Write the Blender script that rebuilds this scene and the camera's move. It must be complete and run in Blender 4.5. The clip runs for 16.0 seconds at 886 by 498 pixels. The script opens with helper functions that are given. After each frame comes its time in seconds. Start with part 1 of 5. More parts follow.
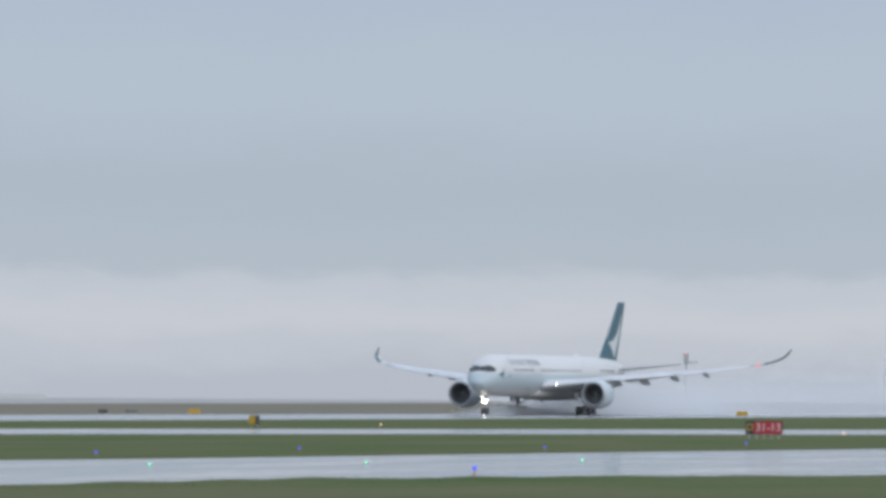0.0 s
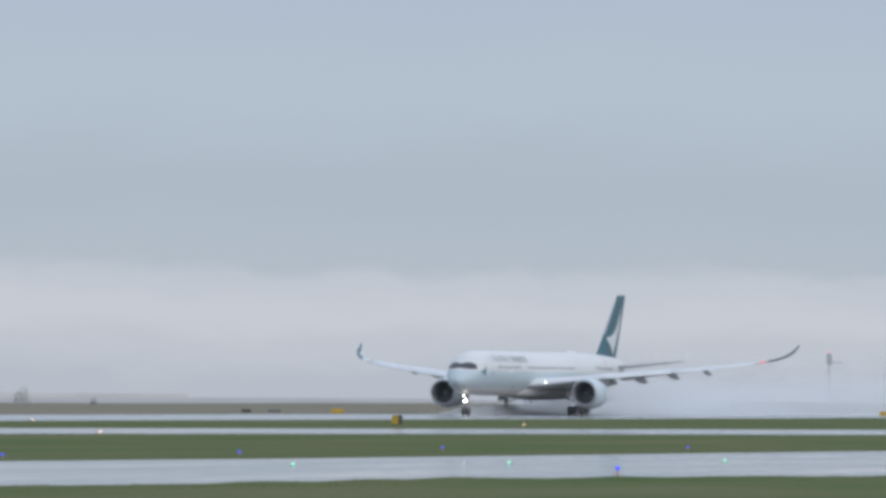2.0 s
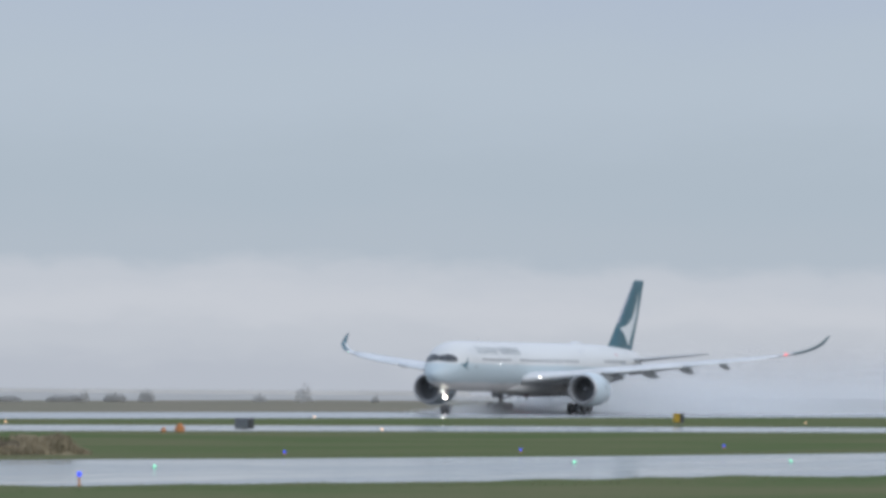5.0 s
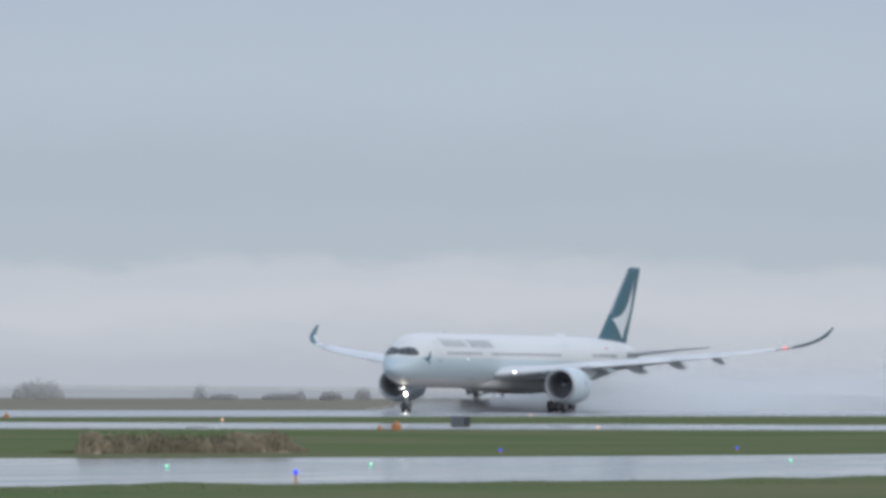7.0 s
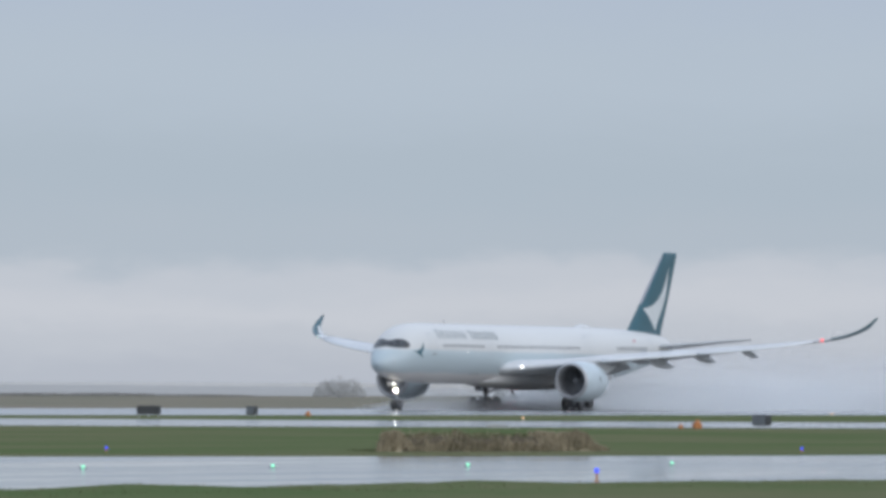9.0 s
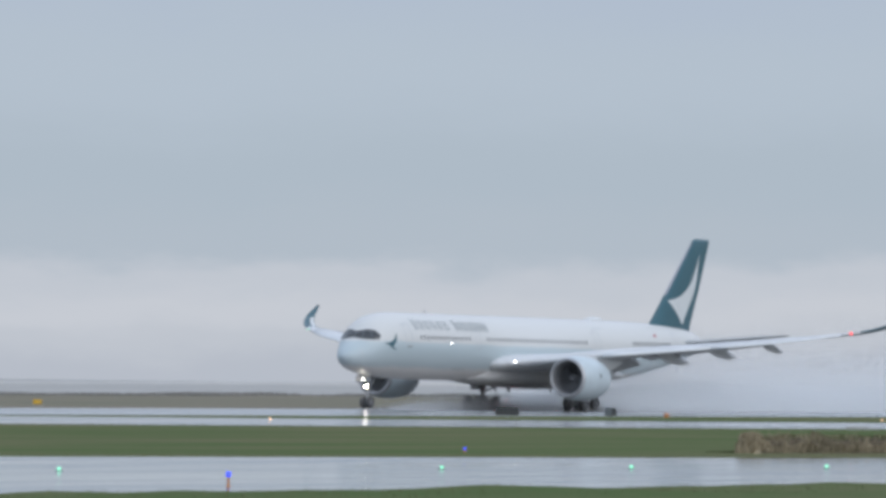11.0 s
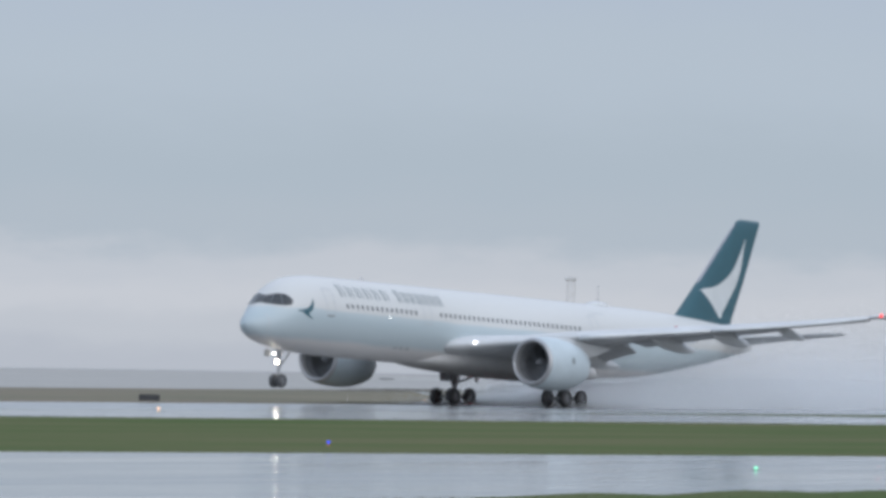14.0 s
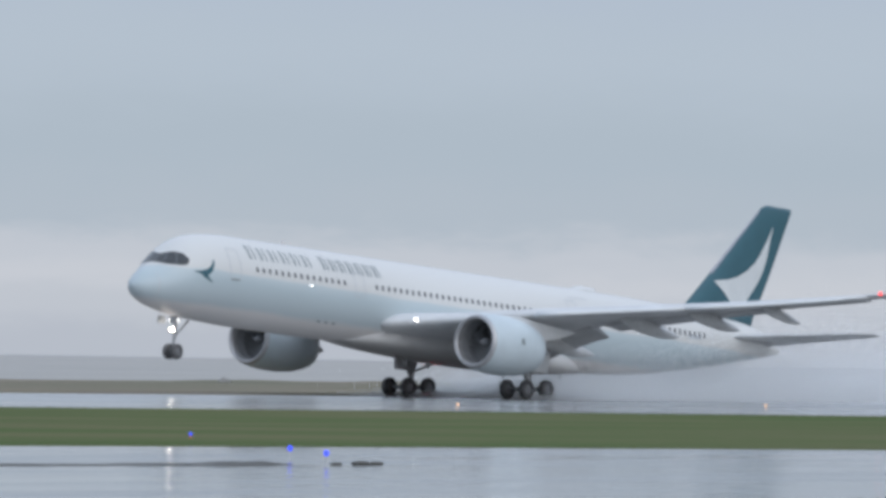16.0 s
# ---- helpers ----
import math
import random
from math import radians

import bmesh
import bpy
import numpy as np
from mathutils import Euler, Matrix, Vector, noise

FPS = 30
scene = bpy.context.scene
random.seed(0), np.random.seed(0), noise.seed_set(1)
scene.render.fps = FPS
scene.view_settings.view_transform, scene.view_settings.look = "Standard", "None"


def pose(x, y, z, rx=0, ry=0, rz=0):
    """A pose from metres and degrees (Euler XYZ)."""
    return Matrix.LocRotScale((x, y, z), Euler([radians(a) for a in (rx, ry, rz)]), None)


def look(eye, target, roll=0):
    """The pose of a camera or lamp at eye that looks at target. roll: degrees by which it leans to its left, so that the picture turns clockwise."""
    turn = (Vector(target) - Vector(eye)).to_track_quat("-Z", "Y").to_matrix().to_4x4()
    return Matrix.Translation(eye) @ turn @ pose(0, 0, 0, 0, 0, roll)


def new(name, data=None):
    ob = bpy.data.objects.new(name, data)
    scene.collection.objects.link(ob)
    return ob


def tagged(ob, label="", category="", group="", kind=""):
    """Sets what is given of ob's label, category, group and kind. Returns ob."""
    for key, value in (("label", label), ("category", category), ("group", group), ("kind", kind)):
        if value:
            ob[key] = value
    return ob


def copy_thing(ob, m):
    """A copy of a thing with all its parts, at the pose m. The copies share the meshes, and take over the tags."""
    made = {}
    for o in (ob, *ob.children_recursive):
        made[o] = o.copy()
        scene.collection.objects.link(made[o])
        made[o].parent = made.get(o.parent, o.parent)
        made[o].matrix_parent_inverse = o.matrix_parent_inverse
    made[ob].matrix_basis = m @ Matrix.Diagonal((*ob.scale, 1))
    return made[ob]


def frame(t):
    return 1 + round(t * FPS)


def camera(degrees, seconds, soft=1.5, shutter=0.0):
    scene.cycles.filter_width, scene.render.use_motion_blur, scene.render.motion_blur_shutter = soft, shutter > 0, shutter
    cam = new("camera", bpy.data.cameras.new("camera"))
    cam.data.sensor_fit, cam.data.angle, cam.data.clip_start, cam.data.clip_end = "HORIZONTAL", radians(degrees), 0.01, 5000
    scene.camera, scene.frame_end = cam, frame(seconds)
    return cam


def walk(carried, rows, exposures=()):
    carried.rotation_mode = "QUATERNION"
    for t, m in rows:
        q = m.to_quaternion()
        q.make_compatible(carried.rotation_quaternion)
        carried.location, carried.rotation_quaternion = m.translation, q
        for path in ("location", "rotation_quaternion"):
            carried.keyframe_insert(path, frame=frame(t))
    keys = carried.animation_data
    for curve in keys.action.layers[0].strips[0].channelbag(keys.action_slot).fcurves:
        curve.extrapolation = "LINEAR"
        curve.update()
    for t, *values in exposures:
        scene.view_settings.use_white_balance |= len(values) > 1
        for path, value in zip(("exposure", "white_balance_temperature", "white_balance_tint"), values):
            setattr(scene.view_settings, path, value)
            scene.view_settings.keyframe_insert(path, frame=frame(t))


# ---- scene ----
EYE = (0.0, 0.0, 2.97)
cam = camera(7.063, 16.0, soft=3.8)


def aim(yaw, pitch, roll):
    a, p = radians(yaw), radians(pitch)
    way = (math.cos(p) * math.cos(a), math.cos(p) * math.sin(a), math.sin(p))
    return look(EYE, tuple(e + 100 * w for e, w in zip(EYE, way)), roll)


# seconds, bearing, tilt and lean of the camera on its tripod
PAN = [
    (0.0, 18.325, 1.159, 0.349),
    (0.5, 18.570, 1.160, 0.355),
    (1.0, 18.838, 1.157, 0.354),
    (1.5, 19.136, 1.155, 0.348),
    (2.0, 19.467, 1.151, 0.397),
    (2.5, 19.821, 1.148, 0.437),
    (3.0, 20.196, 1.141, 0.448),
    (3.5, 20.582, 1.138, 0.443),
    (4.0, 20.970, 1.133, 0.467),
    (6.5, 22.945, 1.094, 0.508),
    (7.0, 23.440, 1.088, 0.520),
    (7.5, 23.972, 1.079, 0.498),
    (8.0, 24.544, 1.067, 0.503),
    (8.5, 25.170, 1.058, 0.525),
    (9.0, 25.843, 1.053, 0.569),
    (9.5, 26.548, 1.044, 0.598),
    (10.0, 27.272, 1.040, 0.620),
    (12.5, 31.187, 1.000, 0.773),
    (13.0, 32.193, 0.984, 0.783),
    (13.5, 33.225, 0.968, 0.824),
    (14.0, 34.267, 0.951, 0.874),
    (14.5, 35.308, 0.935, 0.920),
    (15.0, 36.393, 0.913, 0.937),
    (15.5, 37.637, 0.886, 0.936),
    (16.0, 39.110, 0.852, 0.935),
]
walk(cam, [(t, aim(*r)) for t, *r in PAN], exposures=[(0, 0.0), (16, 0.0)])

# ---- world and light ----
world = bpy.data.worlds.new("overcast_sky")
scene.world = world
world.use_nodes = True
wn, wl = world.node_tree.nodes, world.node_tree.links
wn.clear()


def wnode(kind, **kw):
    n = wn.new(kind)
    for k, v in kw.items():
        n.inputs[k].default_value = v
    return n


w_out = wn.new("ShaderNodeOutputWorld")
w_bg = wn.new("ShaderNodeBackground")
w_tc = wn.new("ShaderNodeTexCoord")
w_sep = wn.new("ShaderNodeSeparateXYZ")
wl.new(w_tc.outputs["Generated"], w_sep.inputs[0])
w_map = wn.new("ShaderNodeMapping")
w_map.inputs["Scale"].default_value = (1.0, 1.0, 3.0)
wl.new(w_tc.outputs["Generated"], w_map.inputs["Vector"])
w_noise = wnode("ShaderNodeTexNoise", Scale=17.0, Detail=5.0, Roughness=0.55)
wl.new(w_map.outputs[0], w_noise.inputs["Vector"])
w_fine = wnode("ShaderNodeTexNoise", Scale=60.0, Detail=4.0, Roughness=0.6)
wl.new(w_map.outputs[0], w_fine.inputs["Vector"])
# uneven cloud base: the height over the horizon is stirred by the noise
w_add = wn.new("ShaderNodeMath")
w_add.operation = "MULTIPLY_ADD"
wl.new(w_noise.outputs["Fac"], w_add.inputs[0])
w_add.inputs[1].default_value = 0.010
wl.new(w_sep.outputs["Z"], w_add.inputs[2])
w_add2 = wn.new("ShaderNodeMath")
w_add2.operation = "MULTIPLY_ADD"
wl.new(w_fine.outputs["Fac"], w_add2.inputs[0])
w_add2.inputs[1].default_value = 0.007
wl.new(w_add.outputs[0], w_add2.inputs[2])
w_rng = wn.new("ShaderNodeMapRange")
w_rng.inputs["From Min"].default_value = 0.0005
w_rng.inputs["From Max"].default_value = 0.0705
wl.new(w_add2.outputs[0], w_rng.inputs["Value"])
w_ramp = wn.new("ShaderNodeValToRGB")
w_ramp.color_ramp.interpolation = "EASE"
SKY = [(0.0, (0.445, 0.488, 0.562)), (0.13, (0.465, 0.502, 0.572)), (0.20, (0.513, 0.548, 0.61)), (0.255, (0.558, 0.588, 0.646)),
       (0.315, (0.525, 0.563, 0.627)), (0.38, (0.432, 0.495, 0.569)), (0.52, (0.413, 0.485, 0.563)), (0.72, (0.444, 0.517, 0.604)), (1.0, (0.418, 0.49, 0.61))]
els = w_ramp.color_ramp.elements
while len(els) < len(SKY):
    els.new(0.5)
for e, (p, c) in zip(els, SKY):
    e.position, e.color = p, (*c, 1)
wl.new(w_rng.outputs[0], w_ramp.inputs[0])
# the cloud cover brightens towards the zenith
w_up = wn.new("ShaderNodeMapRange")
w_up.inputs["From Min"].default_value = 0.06
w_up.inputs["From Max"].default_value = 0.35
w_up.inputs["To Min"].default_value = 1.0
w_up.inputs["To Max"].default_value = 1.55
wl.new(w_sep.outputs["Z"], w_up.inputs["Value"])
w_scale = wn.new("ShaderNodeVectorMath")
w_scale.operation = "SCALE"
wl.new(w_ramp.outputs["Color"], w_scale.inputs[0])
wl.new(w_up.outputs[0], w_scale.inputs["Scale"])
w_sky = wn.new("ShaderNodeTexSky")
w_sky.sky_type = "NISHITA"
w_sky.sun_disc = False
w_sky.sun_elevation = radians(27)
w_sky.sun_rotation = radians(195)
w_soft = wn.new("ShaderNodeVectorMath")
w_soft.operation = "MULTIPLY_ADD"
wl.new(w_sky.outputs["Color"], w_soft.inputs[0])
w_soft.inputs[1].default_value = (0.002, 0.002, 0.002)
wl.new(w_scale.outputs[0], w_soft.inputs[2])
wl.new(w_soft.outputs[0], w_bg.inputs["Color"])
w_bg.inputs["Strength"].default_value = 1.0
wl.new(w_bg.outputs[0], w_out.inputs["Surface"])

sun = new("sun", bpy.data.lights.new("sun", "SUN"))
sun.data.energy, sun.data.angle, sun.data.color = 0.9, radians(60), (1.0, 0.97, 0.93)
sun.matrix_world = look((-40, -150, 80), (0, 0, 0))


# ---- materials ----
def mat(name, colour, rough=0.6, metal=0.0, vary=0.0, scale=1.0, bump=0.0, second=None, stretch=(1, 1, 1), spec=0.5, fine=6.0, coat=0.0, rough_vary=0.0):
    """A surface with grain at two sizes."""
    m = bpy.data.materials.new(name)
    m.use_nodes = True
    n, l = m.node_tree.nodes, m.node_tree.links
    b = n["Principled BSDF"]
    b.inputs["Roughness"].default_value, b.inputs["Metallic"].default_value = rough, metal
    b.inputs["Specular IOR Level"].default_value = spec
    b.inputs["Coat Weight"].default_value = coat
    b.inputs["Base Color"].default_value = (*colour, 1)
    if vary or second or bump or rough_vary:
        tc, mp = n.new("ShaderNodeTexCoord"), n.new("ShaderNodeMapping")
        mp.inputs["Scale"].default_value = stretch
        l.new(tc.outputs["Object"], mp.inputs["Vector"])
        big, small = n.new("ShaderNodeTexNoise"), n.new("ShaderNodeTexNoise")
        big.inputs["Scale"].default_value, small.inputs["Scale"].default_value = scale, scale * fine
        big.inputs["Detail"].default_value = small.inputs["Detail"].default_value = 5
        l.new(mp.outputs[0], big.inputs["Vector"]), l.new(mp.outputs[0], small.inputs["Vector"])
        mix = n.new("ShaderNodeMath")
        mix.operation = "MULTIPLY_ADD"
        l.new(small.outputs["Fac"], mix.inputs[0])
        mix.inputs[1].default_value = 0.5
        l.new(big.outputs["Fac"], mix.inputs[2])
        ramp = n.new("ShaderNodeValToRGB")
        other = second or tuple(c * (1 - vary) for c in colour)
        ramp.color_ramp.elements[0].position, ramp.color_ramp.elements[1].position = 0.55, 0.95
        ramp.color_ramp.elements[0].color, ramp.color_ramp.elements[1].color = (*colour, 1), (*other, 1)
        l.new(mix.outputs[0], ramp.inputs[0]), l.new(ramp.outputs["Color"], b.inputs["Base Color"])
        if rough_vary:
            rr = n.new("ShaderNodeMapRange")
            rr.inputs["From Min"].default_value, rr.inputs["From Max"].default_value = 0.5, 1.0
            rr.inputs["To Min"].default_value, rr.inputs["To Max"].default_value = rough, rough + rough_vary
            l.new(mix.outputs[0], rr.inputs["Value"]), l.new(rr.outputs[0], b.inputs["Roughness"])
        if bump:
            bp = n.new("ShaderNodeBump")
            bp.inputs["Strength"].default_value, bp.inputs["Distance"].default_value = 1.0, bump
            l.new(small.outputs["Fac"], bp.inputs["Height"]), l.new(bp.outputs[0], b.inputs["Normal"])
    return m


def glow(name, colour, strength):
    m = mat(name, colour, 0.3)
    b = m.node_tree.nodes["Principled BSDF"]
    b.inputs["Emission Color"].default_value, b.inputs["Emission Strength"].default_value = (*colour, 1), strength
    return m


def livery():
    """White crown, pale blue-green flank and warm grey belly, by height on the hull; the belly is lightened against its
    shade.
    """
    m = mat("livery_paint", (0.8, 0.8, 0.8), 0.42, coat=0.08)
    n, l = m.node_tree.nodes, m.node_tree.links
    b = n["Principled BSDF"]
    tc, sep, ns = n.new("ShaderNodeTexCoord"), n.new("ShaderNodeSeparateXYZ"), n.new("ShaderNodeTexNoise")
    l.new(tc.outputs["Object"], sep.inputs[0])
    mp = n.new("ShaderNodeMapping")
    mp.inputs["Scale"].default_value = (0.3, 1, 1.5)
    l.new(tc.outputs["Object"], mp.inputs["Vector"]), l.new(mp.outputs[0], ns.inputs["Vector"])
    ns.inputs["Scale"].default_value, ns.inputs["Detail"].default_value = 0.8, 5
    # the flank's upper edge drops towards the tail
    slope = n.new("ShaderNodeMath")
    slope.operation = "MULTIPLY_ADD"
    l.new(sep.outputs["X"], slope.inputs[0])
    slope.inputs[1].default_value = 0.004
    l.new(sep.outputs["Z"], slope.inputs[2])
    stir = n.new("ShaderNodeMath")
    stir.operation = "MULTIPLY_ADD"
    l.new(ns.outputs["Fac"], stir.inputs[0])
    stir.inputs[1].default_value = 0.35
    l.new(slope.outputs[0], stir.inputs[2])
    rng = n.new("ShaderNodeMapRange")
    rng.inputs["From Min"].default_value, rng.inputs["From Max"].default_value = 2.0, 9.0
    l.new(stir.outputs[0], rng.inputs["Value"])
    ramp = n.new("ShaderNodeValToRGB")
    # the two lowest stops are raised to offset weak light from below
    stops = [(0.0, (0.76, 0.74, 0.73)), (0.235, (0.76, 0.735, 0.725)), (0.285, (0.53, 0.60, 0.63)), (0.50, (0.51, 0.59, 0.62)), (0.575, (0.55, 0.62, 0.645)), (0.60, (0.70, 0.695, 0.675)), (1.0, (0.73, 0.725, 0.71))]
    e = ramp.color_ramp.elements
    while len(e) < len(stops):
        e.new(0.5)
    for k, (p, c) in zip(e, stops):
        k.position, k.color = p, (*c, 1)
    l.new(rng.outputs[0], ramp.inputs[0]), l.new(ramp.outputs["Color"], b.inputs["Base Color"])
    return m


def drop_material():
    """Airborne water drops: they scatter the sky's light alike from every side."""
    m = bpy.data.materials.new("water_drops")
    m.use_nodes = True
    n, l = m.node_tree.nodes, m.node_tree.links
    n.remove(n["Principled BSDF"])
    both = n.new("ShaderNodeAddShader")
    for k, (kind, up) in enumerate((("ShaderNodeBsdfDiffuse", 1.0), ("ShaderNodeBsdfTranslucent", -1.0))):
        s, d = n.new(kind), n.new("ShaderNodeCombineXYZ")
        s.inputs["Color"].default_value = (0.79, 0.79, 0.79, 1)
        d.inputs["Z"].default_value = up
        l.new(d.outputs[0], s.inputs["Normal"])
        l.new(s.outputs[0], both.inputs[k])
    l.new(both.outputs[0], n["Material Output"].inputs["Surface"])
    return m


M_DROP = drop_material()
M_GRASS = mat("wet_grass", (0.102, 0.146, 0.062), 0.9, scale=0.03, second=(0.170, 0.166, 0.095), stretch=(0.9, 2.5, 1), bump=0.05, fine=30, spec=0.0)
M_MOUND = mat("dead_grass", (0.43, 0.36, 0.25), 0.9, scale=0.5, second=(0.24, 0.205, 0.135), spec=0.0, fine=4)
# the mist over the far bank is mixed into this grass colour
M_BANK = mat("mist_paled_grass", (0.17, 0.17, 0.115), 0.9, scale=0.02, second=(0.26, 0.215, 0.165), stretch=(1, 3, 1), bump=0.05, fine=20, spec=0.1)
M_ASPHALT = mat("wet_asphalt", (0.29, 0.288, 0.282), 0.10, scale=0.02, vary=0.35, stretch=(1, 6, 1), fine=12, rough_vary=0.12, bump=0.001)
M_TAXI = mat("wet_concrete", (0.30, 0.295, 0.285), 0.045, scale=0.03, vary=0.45, stretch=(1, 7, 1), fine=12, rough_vary=0.13, bump=0.002)
M_SEA = mat("grey_sea", (0.49, 0.465, 0.43), 0.6, spec=0.12, scale=0.01, vary=0.3, stretch=(1, 5, 1), bump=0.05, fine=30)
M_ROCK = mat("jetty_rock", (0.52, 0.50, 0.47), 0.9, scale=0.02, vary=0.10)
M_HULL = livery()
M_WHITE = mat("white_paint", (0.78, 0.79, 0.79), 0.35, vary=0.12, scale=0.6, stretch=(0.3, 1, 1))
# wing and flap greys are lightened to carry the haze
M_WING = mat("hazed_wing_grey", (0.74, 0.75, 0.76), 0.4, vary=0.15, scale=0.5, stretch=(0.4, 1, 1))
M_FLAP = mat("hazed_flap_grey", (0.60, 0.61, 0.62), 0.45, vary=0.2, scale=0.8)
M_NAC = mat("pale_blue_paint", (0.62, 0.70, 0.74), 0.33, vary=0.1, scale=0.5)
M_METAL = mat("polished_lip", (0.50, 0.50, 0.51), 0.45, metal=0.6, vary=0.1, scale=2)
M_DARK = mat("inlet_dark", (0.27, 0.275, 0.285), 0.75, vary=0.3, scale=3)
M_FAN = mat("fan_blade_grey", (0.27, 0.275, 0.285), 0.6, metal=0.1, vary=0.2, scale=2)
# teal a little lighter than the paint, for haze in between
M_TEAL = mat("teal_paint", (0.04, 0.13, 0.165), 0.35, vary=0.15, scale=0.4)
M_MARK = mat("mark_white", (0.72, 0.74, 0.74), 0.4, vary=0.08, scale=1)
M_INK = mat("grey_green_lettering", (0.25, 0.29, 0.30), 0.5, vary=0.1, scale=2)
M_GLASS = mat("cockpit_glass", (0.07, 0.075, 0.082), 0.08, vary=0.2, scale=1)
M_PANE = mat("cabin_window", (0.14, 0.145, 0.15), 0.15, vary=0.2, scale=4)
M_EDGE = mat("worn_leading_edge", (0.40, 0.41, 0.46), 0.4, metal=0.3, vary=0.15, scale=3)
M_SEAM = mat("panel_seam", (0.58, 0.60, 0.62), 0.5, vary=0.1, scale=3)
# rubber lightened to make up for the missing haze
M_TYRE = mat("tyre_rubber", (0.115, 0.116, 0.12), 0.6, vary=0.3, scale=4)
M_RIM = mat("wheel_hub", (0.24, 0.24, 0.25), 0.4, metal=0.4, vary=0.2, scale=6)
M_STRUT = mat("gear_steel", (0.40, 0.41, 0.42), 0.4, metal=0.4, vary=0.3, scale=3)
M_LAMP = glow("landing_lamp", (1.0, 0.92, 0.78), 95)
M_LAMP2 = glow("side_lamp", (1.0, 0.98, 0.95), 8)
M_BEACON = mat("beacon_housing", (0.70, 0.68, 0.67), 0.3, vary=0.1, scale=5)
M_FLASH = glow("beacon_flash", (1.0, 0.02, 0.025), 14)
M_STROBE = glow("strobe_flash", (1.0, 0.99, 0.97), 25)
M_FAIR = mat("belly_grey_paint", (0.58, 0.57, 0.56), 0.55, vary=0.2, scale=0.5, stretch=(0.3, 1, 1))
M_TURF = mat("brown_verge", (0.25, 0.205, 0.165), 0.9, scale=0.08, second=(0.20, 0.185, 0.125), stretch=(1, 3, 1), bump=0.03, fine=20, spec=0.05)
M_CUT = mat("dark_cut_soil", (0.085, 0.07, 0.052), 0.9, scale=0.8, second=(0.14, 0.115, 0.08), spec=0.05)
M_RED = glow("red_lamp", (1.0, 0.08, 0.08), 1.6)
M_BLUE = glow("blue_lamp", (0.05, 0.09, 1.0), 0.8)
M_GREEN = glow("green_lamp", (0.3, 0.95, 0.6), 0.85)
M_AMBER = glow("amber_lamp", (1.0, 0.6, 0.35), 1.4)
M_ORANGE = mat("orange_metal", (0.62, 0.24, 0.08), 0.5, vary=0.2, scale=4)
M_YELLOW = mat("yellow_sign", (0.72, 0.44, 0.05), 0.5, vary=0.12, scale=3)
M_REDS = mat("red_sign", (0.52, 0.035, 0.045), 0.4, vary=0.1, scale=3)
M_BLACK = mat("black_sign", (0.06, 0.062, 0.066), 0.5, vary=0.2, scale=3)
M_GREYB = mat("grey_sheet_metal", (0.20, 0.21, 0.225), 0.5, vary=0.2, scale=3)
# red paled to stand in for the mist in front of the towers
M_TWRED = mat("mist_paled_red", (0.56, 0.30, 0.30), 0.6, vary=0.15, scale=3)
M_CHECK = mat("hut_red", (0.34, 0.155, 0.165), 0.6, vary=0.2, scale=3)
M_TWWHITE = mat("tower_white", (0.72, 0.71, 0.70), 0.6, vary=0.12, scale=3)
# steel lightened for towers and masts that stand in mist
M_TWGREY = mat("hazed_galvanised_steel", (0.62, 0.63, 0.65), 0.5, metal=0.3, vary=0.2, scale=3)
M_SOIL = mat("wet_soil", (0.08, 0.075, 0.062), 0.6, vary=0.4, scale=2)
M_SCRUB = mat("dead_scrub", (0.31, 0.30, 0.28), 0.9, vary=0.25, scale=0.5, spec=0.1)
# twig colour raised well above bare wood, standing in for shore mist
M_LEAF = mat("mist_paled_twigs", (0.58, 0.57, 0.55), 0.9, vary=0.25, scale=2, spec=0.1)
M_BLADE = mat("grass_blades", (0.11, 0.14, 0.06), 0.9, scale=0.3, second=(0.17, 0.16, 0.09), spec=0.0)


# ---- mesh helpers ----
def mesh_of(name, verts, faces, material, smooth=False):
    me = bpy.data.meshes.new(name)
    me.from_pydata([tuple(v) for v in verts], [], faces)
    me.materials.append(material)
    if smooth:
        me.polygons.foreach_set("use_smooth", [True] * len(me.polygons))
    me.update()
    return me


def piece(name, verts, faces, material, parent=None, label="", smooth=False):
    ob = new(name, mesh_of(name, verts, faces, material, smooth))
    if parent is not None:
        ob.parent = parent
    return tagged(ob, label)


def part(name, bm, material, parent=None, label="", smooth=False):
    me = bpy.data.meshes.new(name)
    bmesh.ops.recalc_face_normals(bm, faces=bm.faces)
    bm.to_mesh(me)
    bm.free()
    me.materials.append(material)
    if smooth:
        me.polygons.foreach_set("use_smooth", [True] * len(me.polygons))
    ob = new(name, me)
    if parent is not None:
        ob.parent = parent
    return tagged(ob, label)


def again(ob, m, parent=None):
    """Another object on the same mesh."""
    o = ob.copy()
    scene.collection.objects.link(o)
    o.parent = parent if parent is not None else ob.parent
    o.matrix_basis = m
    return o


def box(bm, c, s, bevel=0.0, m=None):
    r = bmesh.ops.create_cube(bm, size=1.0)["verts"]
    bmesh.ops.scale(bm, vec=s, verts=r)
    if bevel:
        es = list({e for v in r for e in v.link_edges})
        r = list({v for f in bmesh.ops.bevel(bm, geom=es, offset=bevel, segments=2, affect="EDGES")["faces"] for v in f.verts} | {v for v in r if v.is_valid})
    if m is not None:
        bmesh.ops.transform(bm, matrix=m, verts=r)
    bmesh.ops.translate(bm, vec=c, verts=r)
    return r


